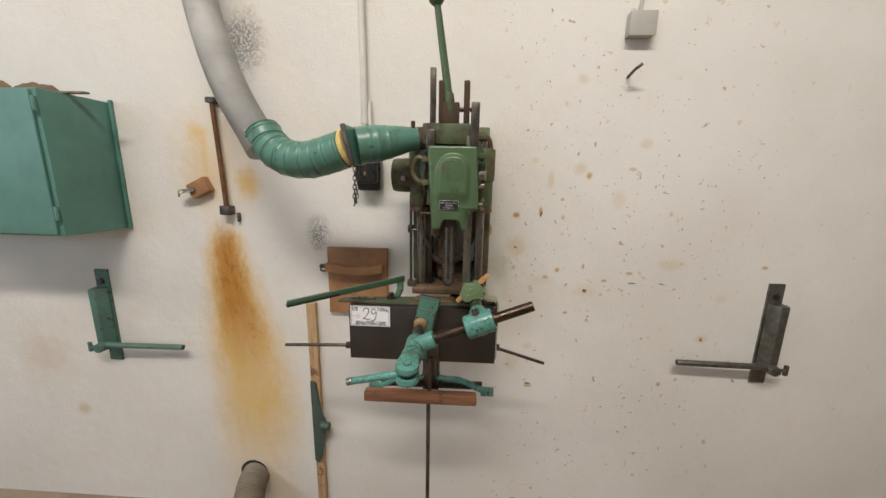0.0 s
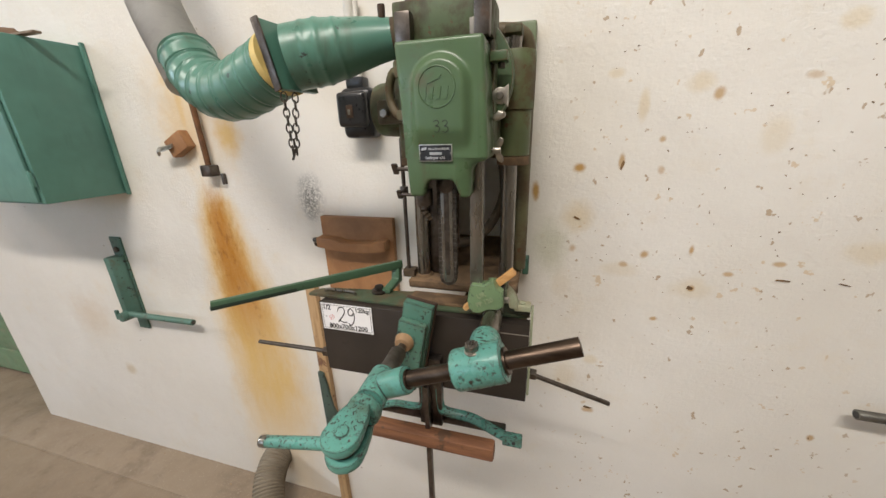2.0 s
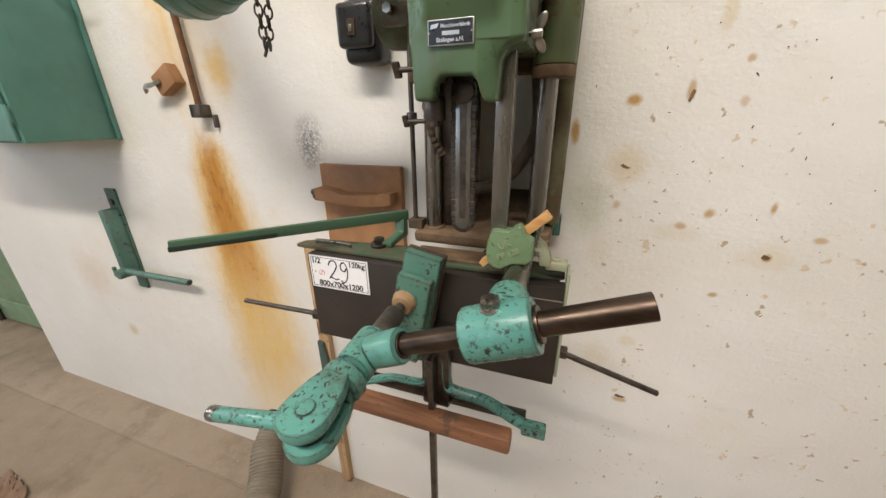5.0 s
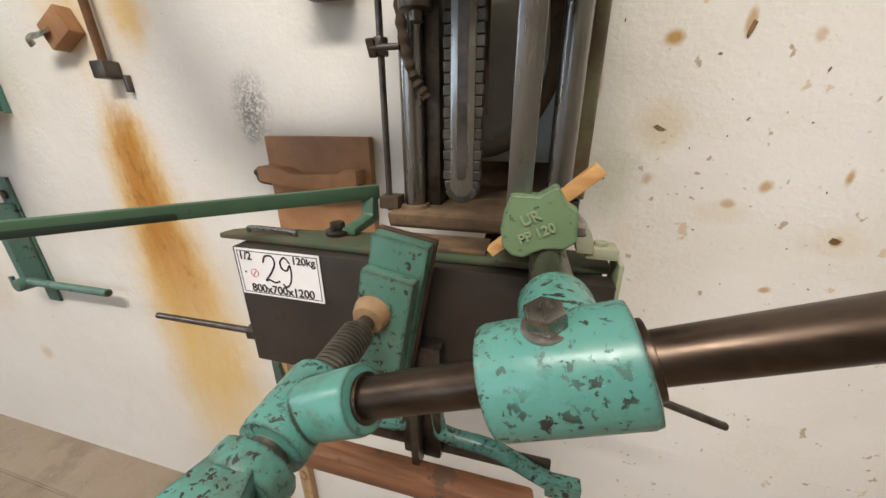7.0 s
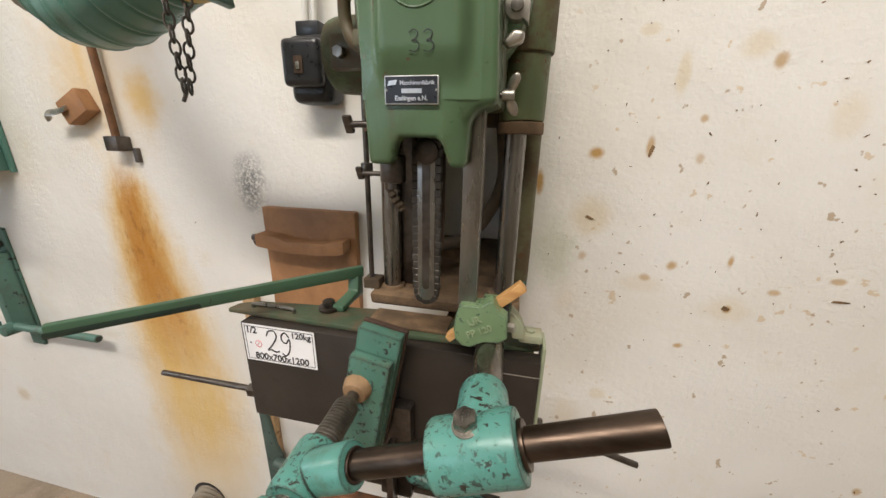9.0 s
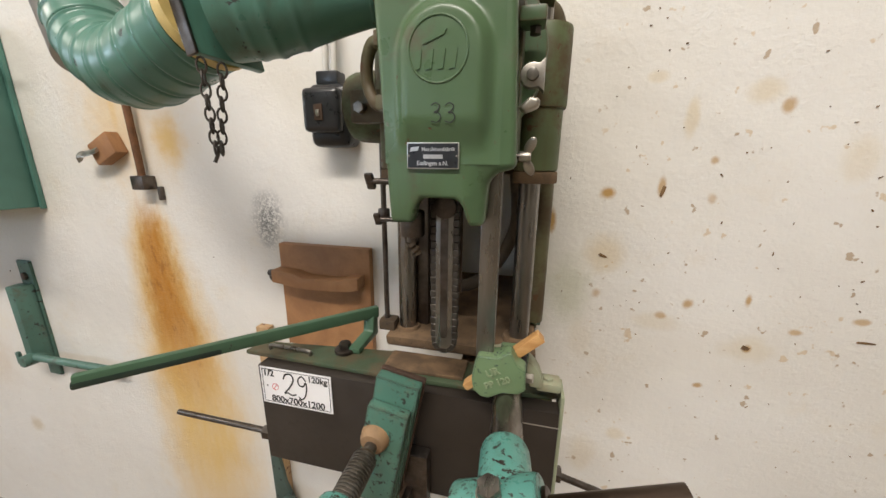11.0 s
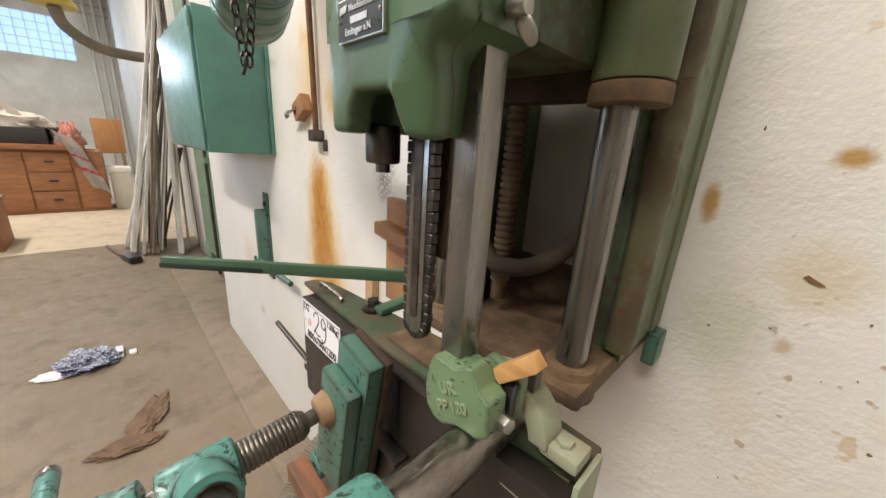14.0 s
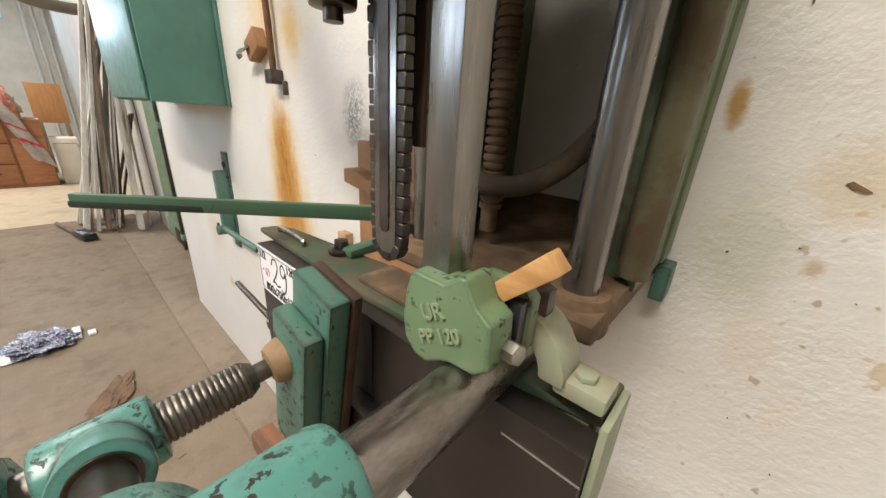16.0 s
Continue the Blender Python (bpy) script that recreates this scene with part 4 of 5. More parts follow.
# holding block with wedge
hb = [(0.015, 1.222), (0.020, 1.2225), (0.039, 1.222), (0.050, 1.2305), (0.054, 1.230), (0.061, 1.217), (0.071, 1.211), (0.0725, 1.185), (0.064, 1.178),
      (0.046, 1.1765), (0.039, 1.173), (0.030, 1.167), (0.020, 1.168), (0.011, 1.176), (0.0085, 1.192), (0.011, 1.209)]
hold = part("holding_block", prism(hb, 0.940, 0.962, "y", 0.0035, segments=3), green_pale, mach, "pale green cast holding block")
part("block_back", prism([(0.018, 1.219), (0.040, 1.220), (0.048, 1.2255), (0.064, 1.210), (0.066, 1.186), (0.030, 1.174), (0.018, 1.180)], 0.9605, 0.972, "y", 0.002), green_pale, hold)
part("block_jaw", prism([(0.040, 1.181), (0.0745, 1.181), (0.0745, 1.214), (0.068, 1.221), (0.040, 1.221)], 0.9735, 0.985, "y", 0.0025), green_pale, hold)
# black box in the gap: the shade between block and jaw as colour
part("jaw_gap_shade", box(0.045, 0.0725, 0.9655, 0.9740, 1.186, 1.214, 0.001), black_plastic_and_holes, hold)
part("block_bolt", hexagon((0.066, 0.958, 1.1905), (0.081, 0.955, 1.1925), 0.0062, 0.0018), zinc, hold)
lettering("UR", 0.0125, Matrix.Translation((0.0335, 0.9395, 1.2035)) @ FACING @ Matrix.Rotation(radians(28), 4, "Z"), green_cast, hold, "cast_letters", 0.0011)
lettering("PP 120", 0.0115, Matrix.Translation((0.0395, 0.9395, 1.1905)) @ FACING @ Matrix.Rotation(radians(26), 4, "Z"), green_cast, hold, "cast_letters", 0.0011)
wm = Matrix.Translation((0.043, 0.9685, 1.2025)) @ Matrix.Rotation(radians(-43), 4, "Y")
wedge = box(-0.062, 0.060, -0.0075, 0.0075, -0.0062, 0.0062, 0.0012)
for v in wedge.verts:
    if v.co.x < 0:
        v.co.z *= 0.75
bmesh.ops.transform(wedge, matrix=wm, verts=wedge.verts)
part("wedge", wedge, wood_fresh, mach, "fresh yellow wooden wedge")

# clamp: arm, collar, cross bar, screw and pad
part("clamp_arm", cyl((0.050, 1.03, 1.157), (0.057, 0.815, 1.163), 0.0175, None, 32, 0.002), arm_steel, mach, "round worn steel clamp arm")
b0, b1 = Vector((-0.075, 0.798, 1.1136)), Vector((0.185, 0.804, 1.2146))
axis = (b1 - b0).normalized()
part("cross_bar", cyl(b0, b1, 0.0128, None, 36, 0.0015), brown_steel, mach, "brown patinated steel cross bar")
cc = b0 + axis * 0.1405
col = bmesh.new()
cyl(cc - axis * 0.037, cc + axis * 0.037, 0.0300, 0.0290, 40, 0.004, col)
cyl((0.054, 0.868, 1.166), cc + Vector((0.002, 0.006, 0.006)), 0.0240, 0.0245, 32, 0.006, col)
collar = part("collar", col, teal, mach, "chipped turquoise clamp collar")
part("collar_bush", cyl(cc + axis * 0.0365, cc + axis * 0.041, 0.019, None, 28, 0.001), brown_steel, collar)
cb = Vector((0.046, 0.798, 1.190))
tilt = Vector((-0.20, -0.16, 0.96)).normalized()
part("collar_bolt", hexagon(cb + tilt * 0.002, cb + tilt * 0.0118, 0.0105, 0.0022), arm_steel, collar, "hexagon bolt")
part("bolt_washer", cyl(cb, cb + tilt * 0.002, 0.0122, None, 24, 0.0006), zinc, collar)
part("bolt_boss", cyl(cb - tilt * 0.012, cb + tilt * 0.001, 0.013, 0.0112, 24, 0.002), teal, collar)

s0, s1 = Vector((-0.105, 0.915, 1.108)), Vector((-0.110, 0.700, 1.085))
sd = (s1 - s0).normalized()
thread = bmesh.new()
for i in range(20):
    cyl(s0 + sd * (0.0355 + i * 0.0040), s0 + sd * (0.0389 + i * 0.0040), 0.0150, 0.0150, 24, 0.0012, thread)
cyl(s0 + sd * 0.0345, s0 + sd * 0.19, 0.0138, None, 20, 0, thread)
cyl(s0 + sd * 0.0290, s0 + sd * 0.0347, 0.0108, 0.0142, 20, 0, thread)
cyl(s0 - sd * 0.006, s0 + sd * 0.030, 0.0078, None, 16, 0, thread)
part("clamp_screw", thread, thread_steel, mach, "greasy threaded clamp screw")
tb = bmesh.new()
tc = s0 + sd * 0.117
cyl(tc - sd * 0.028, tc + sd * 0.028, 0.0235, 0.0235, 32, 0.005, tb)
cyl(tc, b0 + axis * 0.022, 0.0205, 0.0215, 32, 0.004, tb)
tee = part("tee_socket", tb, teal, mach, "chipped turquoise tee socket")
part("socket_bush", cyl(b0 + axis * 0.0215, b0 + axis * 0.025, 0.0155, None, 28, 0.001), brown_steel, tee)
nut = part("lock_nut", cyl(tc + sd * 0.036, tc + sd * 0.053, 0.0268, 0.0258, 12, 0.003), teal, mach, "chipped turquoise lock nut")
yoke = bmesh.new()
yc = s0 + sd * 0.2155
cyl(tc + sd * 0.061, yc - sd * 0.040, 0.0190, 0.0235, 28, 0.004, yoke)
fork = Matrix.Translation(yc) @ sd.to_track_quat("X", "Z").to_matrix().to_4x4()
prong = [(-0.052, -0.015), (-0.030, -0.0225), (-0.008, -0.0265)] + arc(0.002, 0, 0.0275, -80, 80, 14) + [(-0.008, 0.0265), (-0.030, 0.0225), (-0.052, 0.015)]
for z0, z1 in ((0.0075, 0.0225), (-0.0225, -0.0075)):
    prism(prong, z0, z1, "z", 0.004, yoke, fork)
cyl(fork @ Vector((0, 0, -0.0245)), fork @ Vector((0, 0, 0.0240)), 0.009, None, 18, 0.001, yoke)
yk = part("yoke", yoke, teal, mach, "turquoise forked end of the screw")
part("yoke_eye", cyl(fork @ Vector((0.002, 0, -0.0068)), fork @ Vector((0.002, 0, 0.0068)), 0.0175, None, 24, 0.001), brown_steel, yk, "dark eye in the fork")
tommy = part("clamp_handle", cyl((yc.x + 0.01, yc.y, yc.z), (-0.247, 0.697, 1.055), 0.0092, 0.0085, 20, 0.002), teal, mach, "turquoise clamp handle")
part("handle_tip", cyl((-0.238, 0.697, 1.0572), (-0.250, 0.697, 1.0545), 0.0089, None, 20, 0.002), bare, tommy)

pm = Matrix.Translation((-0.098, 0.0, 1.090)) @ Matrix.Rotation(radians(11), 4, "Y")
pad = part("clamp_pad", box(-0.029, 0.029, 0.926, 0.944, -0.098, 0.09, 0.003, pm), teal_pad, mach, "worn sea green clamp pad")
part("pad_rib", box(-0.0285, 0.026, 0.908, 0.9255, -0.090, 0.060, 0.005, pm), teal_pad, pad)
part("pad_boss", cyl((-0.105, 0.915, 1.109), (-0.1055, 0.897, 1.1065), 0.021, 0.0155, 28, 0.005), tan_paint, pad, "dusty tan boss")
part("pad_facing", box(-0.030, 0.031, 0.945, 0.953, -0.100, 0.091, 0.002, pm), facing_mat, pad, "dark rusty facing of the pad")

# lower bracket, arms, wooden bar and the rod to the floor
part("lower_bracket", box(-0.103, -0.052, 0.957, 0.978, 0.868, 1.04, 0.004), dark_steel, mach)
part("bracket_web", box(-0.084, -0.074, 0.935, 0.957, 0.868, 0.985, 0.002), dark_steel, mach)
for s in (1, -1):
    cx = -0.077
    path = smooth_path([(cx + s * 0.016, 0.966, 0.968), (cx + s * 0.018, 0.966, 0.925), (cx + s * 0.030, 0.965, 0.906), (cx + s * 0.09, 0.963, 0.902), (cx + s * 0.140, 0.961, 0.882), (cx + s * 0.165, 0.96, 0.872)], 6)
    am = part("arm", tube(path, 0.0105, 10, squash=0.75), teal, mach, "curved turquoise arm")
    a, b = sorted((cx + s * 0.155, cx + s * 0.195))
    part("arm_end", box(a, b, 0.951, 0.968, 0.858, 0.882, 0.003), teal, am)
    # black disc paints the shade of the bolt hole
    part("arm_hole_shade", cyl((cx + s * 0.178, 0.9502, 0.870), (cx + s * 0.178, 0.9515, 0.870), 0.004, None, 14), black_plastic_and_holes, am)
    # dark plate added for the shadow between arm and wooden bar
    part("arm_shadow_plate", box(min(cx + s * 0.02, cx + s * 0.16), max(cx + s * 0.02, cx + s * 0.16), 0.968, 0.974, 0.868, 0.895, 0.002), dark_steel, am)
part("wooden_bar", box(-0.279, 0.065, 0.915, 0.946, 0.846, 0.878, 0.006), wood_red, mach, "reddish wooden bar")
part("floor_rod", box(-0.090, -0.078, 0.950, 0.962, 0.0, 0.868, 0.002), dark_steel, mach, "dark steel rod down to the floor")

# ---- extraction duct and hose ----
SLIDE[0] = HEAD
ext = thing("extraction_hose", "turquoise ribbed extraction duct with grey hose", "duct", (-0.3, 0.95, 1.5))
def ribs(s):
    k = 0.0016 * sum(math.exp(-((s - c) / 0.018) ** 2) for c in (0.62, 0.76, 0.86))
    return 0.027 + 0.022 * min(1, s * 1.3) ** 1.1 + k
part("duct_cone", tube(smooth_path([(-0.108, 1.005, 1.632), (-0.16, 0.99, 1.626), (-0.215, 0.968, 1.615), (-0.282, 0.942, 1.603)], 30), ribs, 36), duct_paint, ext, "turquoise duct cone")
part("duct_ring", tube(smooth_path([(-0.128, 1.0, 1.630), (-0.136, 0.998, 1.629), (-0.138, 0.997, 1.6288)], 3), 0.0308, 32), duct_paint, ext, "rusty clamp ring")
part("duct_neck", tube(smooth_path([(-0.106, 1.006, 1.6325), (-0.114, 1.003, 1.6315), (-0.126, 1.0, 1.6302)], 3), 0.0296, 32), dust_rust, ext, "rusty neck")
part("ring_bolt", cyl((-0.137, 0.985, 1.655), (-0.137, 0.985, 1.675), 0.006, None, 12, 0.001), rust_steel, ext)
fm = Matrix.Translation((-0.292, 0.944, 1.603)) @ Matrix.Rotation(radians(-13), 4, "Y") @ Matrix.Rotation(radians(-4), 4, "Z")
gate = part("gate_plate", box(-0.004, 0.005, -0.042, 0.046, -0.051, 0.051, 0.0015, fm), duct_paint, ext, "square gate plate with dark rim")
part("gate_rim", box(-0.007, 0.007, -0.047, -0.0425, -0.053, 0.053, 0.002, fm), dark_steel, gate)
part("gate_tape", tube([(-0.300, 0.944, 1.600), (-0.303, 0.9445, 1.599), (-0.309, 0.946, 1.597)], 0.0525, 32), tape, ext, "yellowed tape")
path = smooth_path([(-0.316, 0.947, 1.596), (-0.37, 0.956, 1.579), (-0.43, 0.969, 1.566), (-0.495, 0.986, 1.571), (-0.548, 1.002, 1.600), (-0.584, 1.015, 1.646)], 44)
def elbow(s):
    k = (s * 8.5 + 0.2) % 1
    grow = 0.35 + 0.65 * min(1, s * 1.8)
    return 0.0505 + grow * (0.0022 * math.exp(-((k - 0.42) / 0.09) ** 2) - 0.0032 * math.exp(-((k - 0.60) / 0.06) ** 2))
part("duct_elbow", tube(path, elbow, 36), duct_paint, ext, "ribbed turquoise duct elbow")
SLIDE[0] = 0.0
path = smooth_path([(-0.581, 1.014, 1.591), (-0.612, 1.026, 1.640), (-0.683, 1.055, 1.745), (-0.75, 1.095, 1.865), (-0.83, 1.16, 2.04), (-0.875, 1.19, 2.25), (-0.89, 1.20, 2.7), (-0.89, 1.20, TOP)], 200)
part("grey_hose", tube(path, lambda s: 0.0490 + 0.0008 * math.sin(s * 1400), 28), hose_grey, ext, "grey spiral hose")
SLIDE[0] = HEAD
def link(c, turn, r=0.0046, stretch=1.7, wire=0.0013):
    pts = [(r * math.cos(a), 0, stretch * r * math.sin(a)) for a in (2 * math.pi * k / 12 for k in range(12))]
    b = tube(pts, wire, 6, closed=True)
    bmesh.ops.transform(b, matrix=Matrix.Translation(c) @ Matrix.Rotation(turn, 4, "Z"), verts=b.verts)
    return b
for s in (0, 1):
    for i in range(8):
        c = Vector((-0.279 - 0.006 * i / 7 + s * 0.004, 0.895 + s * 0.022 - (s - 0.5) * 0.018 * i / 7 + 0.008, 1.542 - i * 0.0118))
        part("chain_link", link(c, 0.5 + (math.pi / 2 if i % 2 else 0)), chain_steel, ext)
part("chain_hook", tube([(-0.283, 0.914, 1.462), (-0.284, 0.912, 1.452), (-0.287, 0.910, 1.444)], 0.002, 8), chain_steel, ext)

SLIDE[0] = 0.0

# ---- on the wall ----
cab = thing("wall_cabinet", "turquoise sheet-metal wall cabinet with a hinged door", "cabinet", (-1.7, W, 1.305))
# paler and bluer than the body: the window's reflection put into the colour
cab_door_sheen = paint("satin turquoise door enamel with window sheen", (0.105, 0.235, 0.205), (0.07, 0.16, 0.13), None, 0.7, 60, 0.36, 0.66, 0.05)
body = part("body", prism([(-2.10, 1.07), (-1.32, 1.062), (-1.312, W), (-2.11, W)], 1.305, 1.772, "z", 0.004), teal_flat, cab)
part("front_door", box(-2.08, -1.335, 1.052, 1.061, 1.312, 1.765, 0.003), cab_door_sheen, cab)
for z in (1.36, 1.70):
    part("hinge", cyl((-1.322, 1.052, z), (-1.322, 1.052, z + 0.045), 0.006, None, 12, 0.001), teal_flat, cab)
part("back_flange", box(-1.311, -1.300, W - 0.012, W - 0.001, 1.30, 1.78, 0.002), teal_flat, cab)
heap = bmesh.new()
for i in range(5):
    ball((-1.42 - 0.075 * i, 1.17 + 0.02 * math.sin(i * 2.1), 1.785 + 0.006 * (i % 2)), 0.034, (1.35, 0.8, 0.55 + 0.15 * (i % 3)), heap, 14)
for v in heap.verts:
    v.co += noise.noise_vector(v.co * 45) * 0.012
    v.co.z = max(v.co.z, 1.7725)
solid("crumpled_rag", heap, rag_brown, "crumpled brown rag lying on the wall cabinet", "rag")
solid("flat_stick", box(-1.40, -1.25, 1.14, 1.16, 1.7725, 1.779, 0.002), wood_dark, "flat dark stick lying on the wall cabinet", "stick")


def wall_bracket(material, rod_material, label):
    """Plate on the wall with a clamped bar that reaches sideways; local x is the bar's side."""
    t = thing("wall_bracket", label, "bracket", (0, 0, 0), "wall brackets")
    part("plate", box(-0.028, 0.028, -0.008, 0, 0, 0.405, 0.002), material, t)
    part("plate_bolt", hexagon((0, -0.016, 0.355), (0, -0.008, 0.355), 0.012), dark_steel, t)
    part("half_channel", prism([(-0.028, -0.009), (0.024, -0.009), (0.024, -0.018), (0.006, -0.050), (-0.020, -0.052), (-0.030, -0.030)], 0.07, 0.33, "z", 0.003), material, t)
    part("boss", cyl((0, -0.02, 0.085), (0, -0.075, 0.085), 0.022, 0.019, 20, 0.003), material, t)
    part("bar", cyl((-0.015, -0.048, 0.09), (0.338, -0.040, 0.090), 0.0115, None, 20, 0.001), rod_material, t)
    # the bore's inner shade is a black disc on the bar end
    part("bar_bore_shade", cyl((0.3370, -0.040, 0.090), (0.3388, -0.040, 0.090), 0.008, None, 16), black_plastic_and_holes, t)
    wn_ = part("wing_screw", cyl((-0.05, -0.055, 0.082), (-0.018, -0.055, 0.085), 0.006, None, 12), material, t)
    part("wing", box(-0.058, -0.044, -0.060, -0.050, 0.062, 0.104, 0.003), material, wn_)
    return t


br = wall_bracket(teal_old, teal_old, "turquoise iron wall bracket with a tubular arm")
br.location = (-1.468, W, 0.725)
br2 = wall_bracket(grey_iron, grey_iron, "dull grey iron wall bracket with a tubular arm")
br2.matrix_basis = Matrix.Translation((1.185, W, 0.752)) @ Matrix.Diagonal((-1, 1, 1, 1))

sw_t = thing("switch_box", "black bakelite wall switch with two cables", "switch", (-0.335, W, 1.49))
part("housing", box(-0.376, -0.288, 1.225, W, 1.470, 1.590, 0.02, segments=4), black_plastic_and_holes, sw_t)
part("cover", box(-0.372, -0.294, 1.200, 1.226, 1.497, 1.578, 0.012, segments=3), black_plastic_and_holes, sw_t)
part("key_plate", box(-0.344, -0.326, 1.1975, 1.1998, 1.518, 1.547, 0.001), rust_steel, sw_t)
part("key_slot", box(-0.339, -0.332, 1.1955, 1.1973, 1.525, 1.537, 0.0005), zinc, sw_t)
part("cable_gland", box(-0.362, -0.314, 1.24, 1.275, 1.588, 1.615, 0.005), black_plastic_and_holes, sw_t)
for x in (-0.349, -0.330):
    part("cable", tube(smooth_path([(x, 1.258, 1.615), (x, 1.262, 1.68), (x - 0.002, 1.272, 1.78)], 5), 0.0065, 10), white_pipe, sw_t)
con = thing("conduit", "white painted cable conduit running up the wall", "conduit", (-0.355, W, 1.70))
part("pipe", cyl((-0.350, W - 0.013, 1.705), (-0.362, W - 0.013, 3.4), 0.0125, None, 18), white_pipe, con)
part("strap", box(-0.378, -0.336, W - 0.029, W, 2.3, 2.318, 0.003), white_pipe, con)
jb = thing("junction_box", "grey plastic junction box with a cable above it", "junction box", (0.57, W, 1.98))
part("lid", box(0.528, 0.614, W - 0.036, W - 0.026, 1.983, 2.057, 0.003), grey_plastic, jb)
part("base", box(0.530, 0.612, W - 0.025, W, 1.985, 2.055, 0.002), grey_plastic, jb)
part("cable", tube(smooth_path([(0.565, W - 0.014, 2.055), (0.572, W - 0.01, 2.12), (0.585, W - 0.008, 2.25), (0.60, W - 0.008, 2.6)], 5), 0.0055, 10), grey_plastic, jb)
pin = bmesh.new()
cyl((0.556, W, 1.868), (0.553, W - 0.055, 1.876), 0.005, None, 12, 0.001, pin)
cyl((0.553, W - 0.055, 1.876), (0.572, W - 0.06, 1.892), 0.005, None, 12, 0.001, pin)
solid("wall_hook", pin, dark_steel, "bent dark steel hook stuck in the wall", "hook")
rp = thing("drain_pipe", "rusty thin pipe clipped to the wall", "pipe", (-0.9, W, 1.37))
part("pipe", tube(smooth_path([(-0.908, W - 0.018, 1.775), (-0.902, W - 0.017, 1.60), (-0.897, W - 0.016, 1.42), (-0.893, W - 0.02, 1.37)], 6), 0.0085, 14), rust_pipe, rp)
part("end_fitting", box(-0.913, -0.873, W - 0.035, W, 1.367, 1.402, 0.004), dark_steel, rp)
part("drip_nail", box(-0.862, -0.852, W - 0.012, W, 1.340, 1.375, 0.002), dark_steel, rp)
part("clip", box(-0.925, -0.892, W - 0.03, W, 1.77, 1.79, 0.003), dark_steel, rp)
ck = thing("coat_hook", "wooden block with a bent metal clip on the wall", "hook", (-1.0, W, 1.46))
part("block", box(-0.040, 0.038, W - 0.032, W, -0.028, 0.028, 0.004, Matrix.Translation((-0.990, 0, 1.468)) @ Matrix.Rotation(radians(-26), 4, "Y")), wood_brown, ck)
part("clip", tube(smooth_path([(-1.0, W - 0.034, 1.465), (-1.035, W - 0.037, 1.455), (-1.055, W - 0.042, 1.452), (-1.062, W - 0.036, 1.438)], 6), 0.012, 10, squash=0.3), zinc, ck)
bd = thing("template_board", "brown plywood template with shaped ledge hanging on the wall", "board", (-0.39, W, 0.99))
part("board", box(-0.511, -0.276, W - 0.02, W, 0.986, 1.251, 0.003), wood_brown, bd)
led = [(-0.509, 1.165), (-0.46, 1.158), (-0.42, 1.155), (-0.36, 1.155), (-0.31, 1.159), (-0.288, 1.165), (-0.288, 1.193), (-0.318, 1.191), (-0.335, 1.183), (-0.43, 1.182), (-0.452, 1.191), (-0.509, 1.195)]
part("ledge", prism(led, W - 0.058, W - 0.0205, "y", 0.004), wood_brown, bd)
part("peg", cyl((-0.535, W - 0.03, 1.178), (-0.505, W - 0.035, 1.182), 0.0085, None, 14, 0.002), black_plastic_and_holes, bd)
part("knob", tube(smooth_path([(-0.53, W, 1.15), (-0.535, W - 0.025, 1.16), (-0.533, W - 0.03, 1.178)], 4), 0.004, 8), dark_steel, bd)
strip = thing("wooden_strip", "dirty pine strip standing against the wall", "strip", (-0.585, W, 0))
part("strip", box(-0.607, -0.570, W - 0.022, W, 0.0, 1.02, 0.002), wood_strip, strip)
strap_paint = paint("grey-green strap enamel", (0.055, 0.085, 0.072), (0.06, 0.055, 0.045), (0.03, 0.03, 0.028), 0.62, 60, 0.5)
hg = thing("strap_hinge", "dark green iron strap with a bolt", "strap", (-0.575, W - 0.03, 0.28))
part("strap", prism([(-0.606, 0.30), (-0.588, 0.285), (-0.570, 0.32), (-0.545, 0.48), (-0.565, 0.53), (-0.585, 0.675), (-0.606, 0.68)], W - 0.034, W - 0.0225, "y", 0.003), strap_paint, hg)
part("strap_bolt", cyl((-0.56, W - 0.05, 0.49), (-0.525, W - 0.055, 0.49), 0.016, None, 16, 0.003), strap_paint, hg)

# hose out of the wall at the floor
fh = thing("floor_hose", "dusty beige spiral hose coming out of the wall", "hose", (-0.88, 1.2, 0))
path = smooth_path([(-0.903, W + 0.05, 0.178), (-0.896, 1.25, 0.174), (-0.874, 1.18, 0.145), (-0.828, 1.11, 0.10), (-0.785, 1.03, 0.072), (-0.730, 0.93, 0.064), (-0.65, 0.75, 0.064)], 40)
part("hose", tube(path, lambda s: 0.058 + 0.0030 * math.sin(s * 290), 28), hose_beige, fh)
# no real opening: a black disc gives the hole its shade
part("wall_hole_shade", cyl((-0.908, W - 0.0015, 0.183), (-0.908, W + 0.01, 0.183), 0.064, None, 28), black_plastic_and_holes, fh, "hole in the wall drawn as a shade-black disc")

# ---- on the floor ----
def crumple(name, centre, size, material, label, seed, flat=0.5, category="rag", turn=0.0, folds=0.18):
    b = bmesh.new()
    bmesh.ops.create_uvsphere(b, u_segments=56, v_segments=28, radius=1)
    for v in b.verts:
        k = 1 + 0.40 * noise.noise(v.co * 1.9 + Vector((seed, 0, 0))) + folds * noise.noise(v.co * 5 + Vector((0, seed, 0))) + folds * 0.4 * noise.noise(v.co * 13)
        v.co = Vector((v.co.x * size[0] * k, v.co.y * size[1] * k, max(0.0, (v.co.z * flat + 0.35) * size[2] * k)))
    bmesh.ops.transform(b, matrix=Matrix.Translation(centre) @ Matrix.Rotation(radians(turn), 4, "Z"), verts=b.verts)
    return solid(name, b, material, label, category)


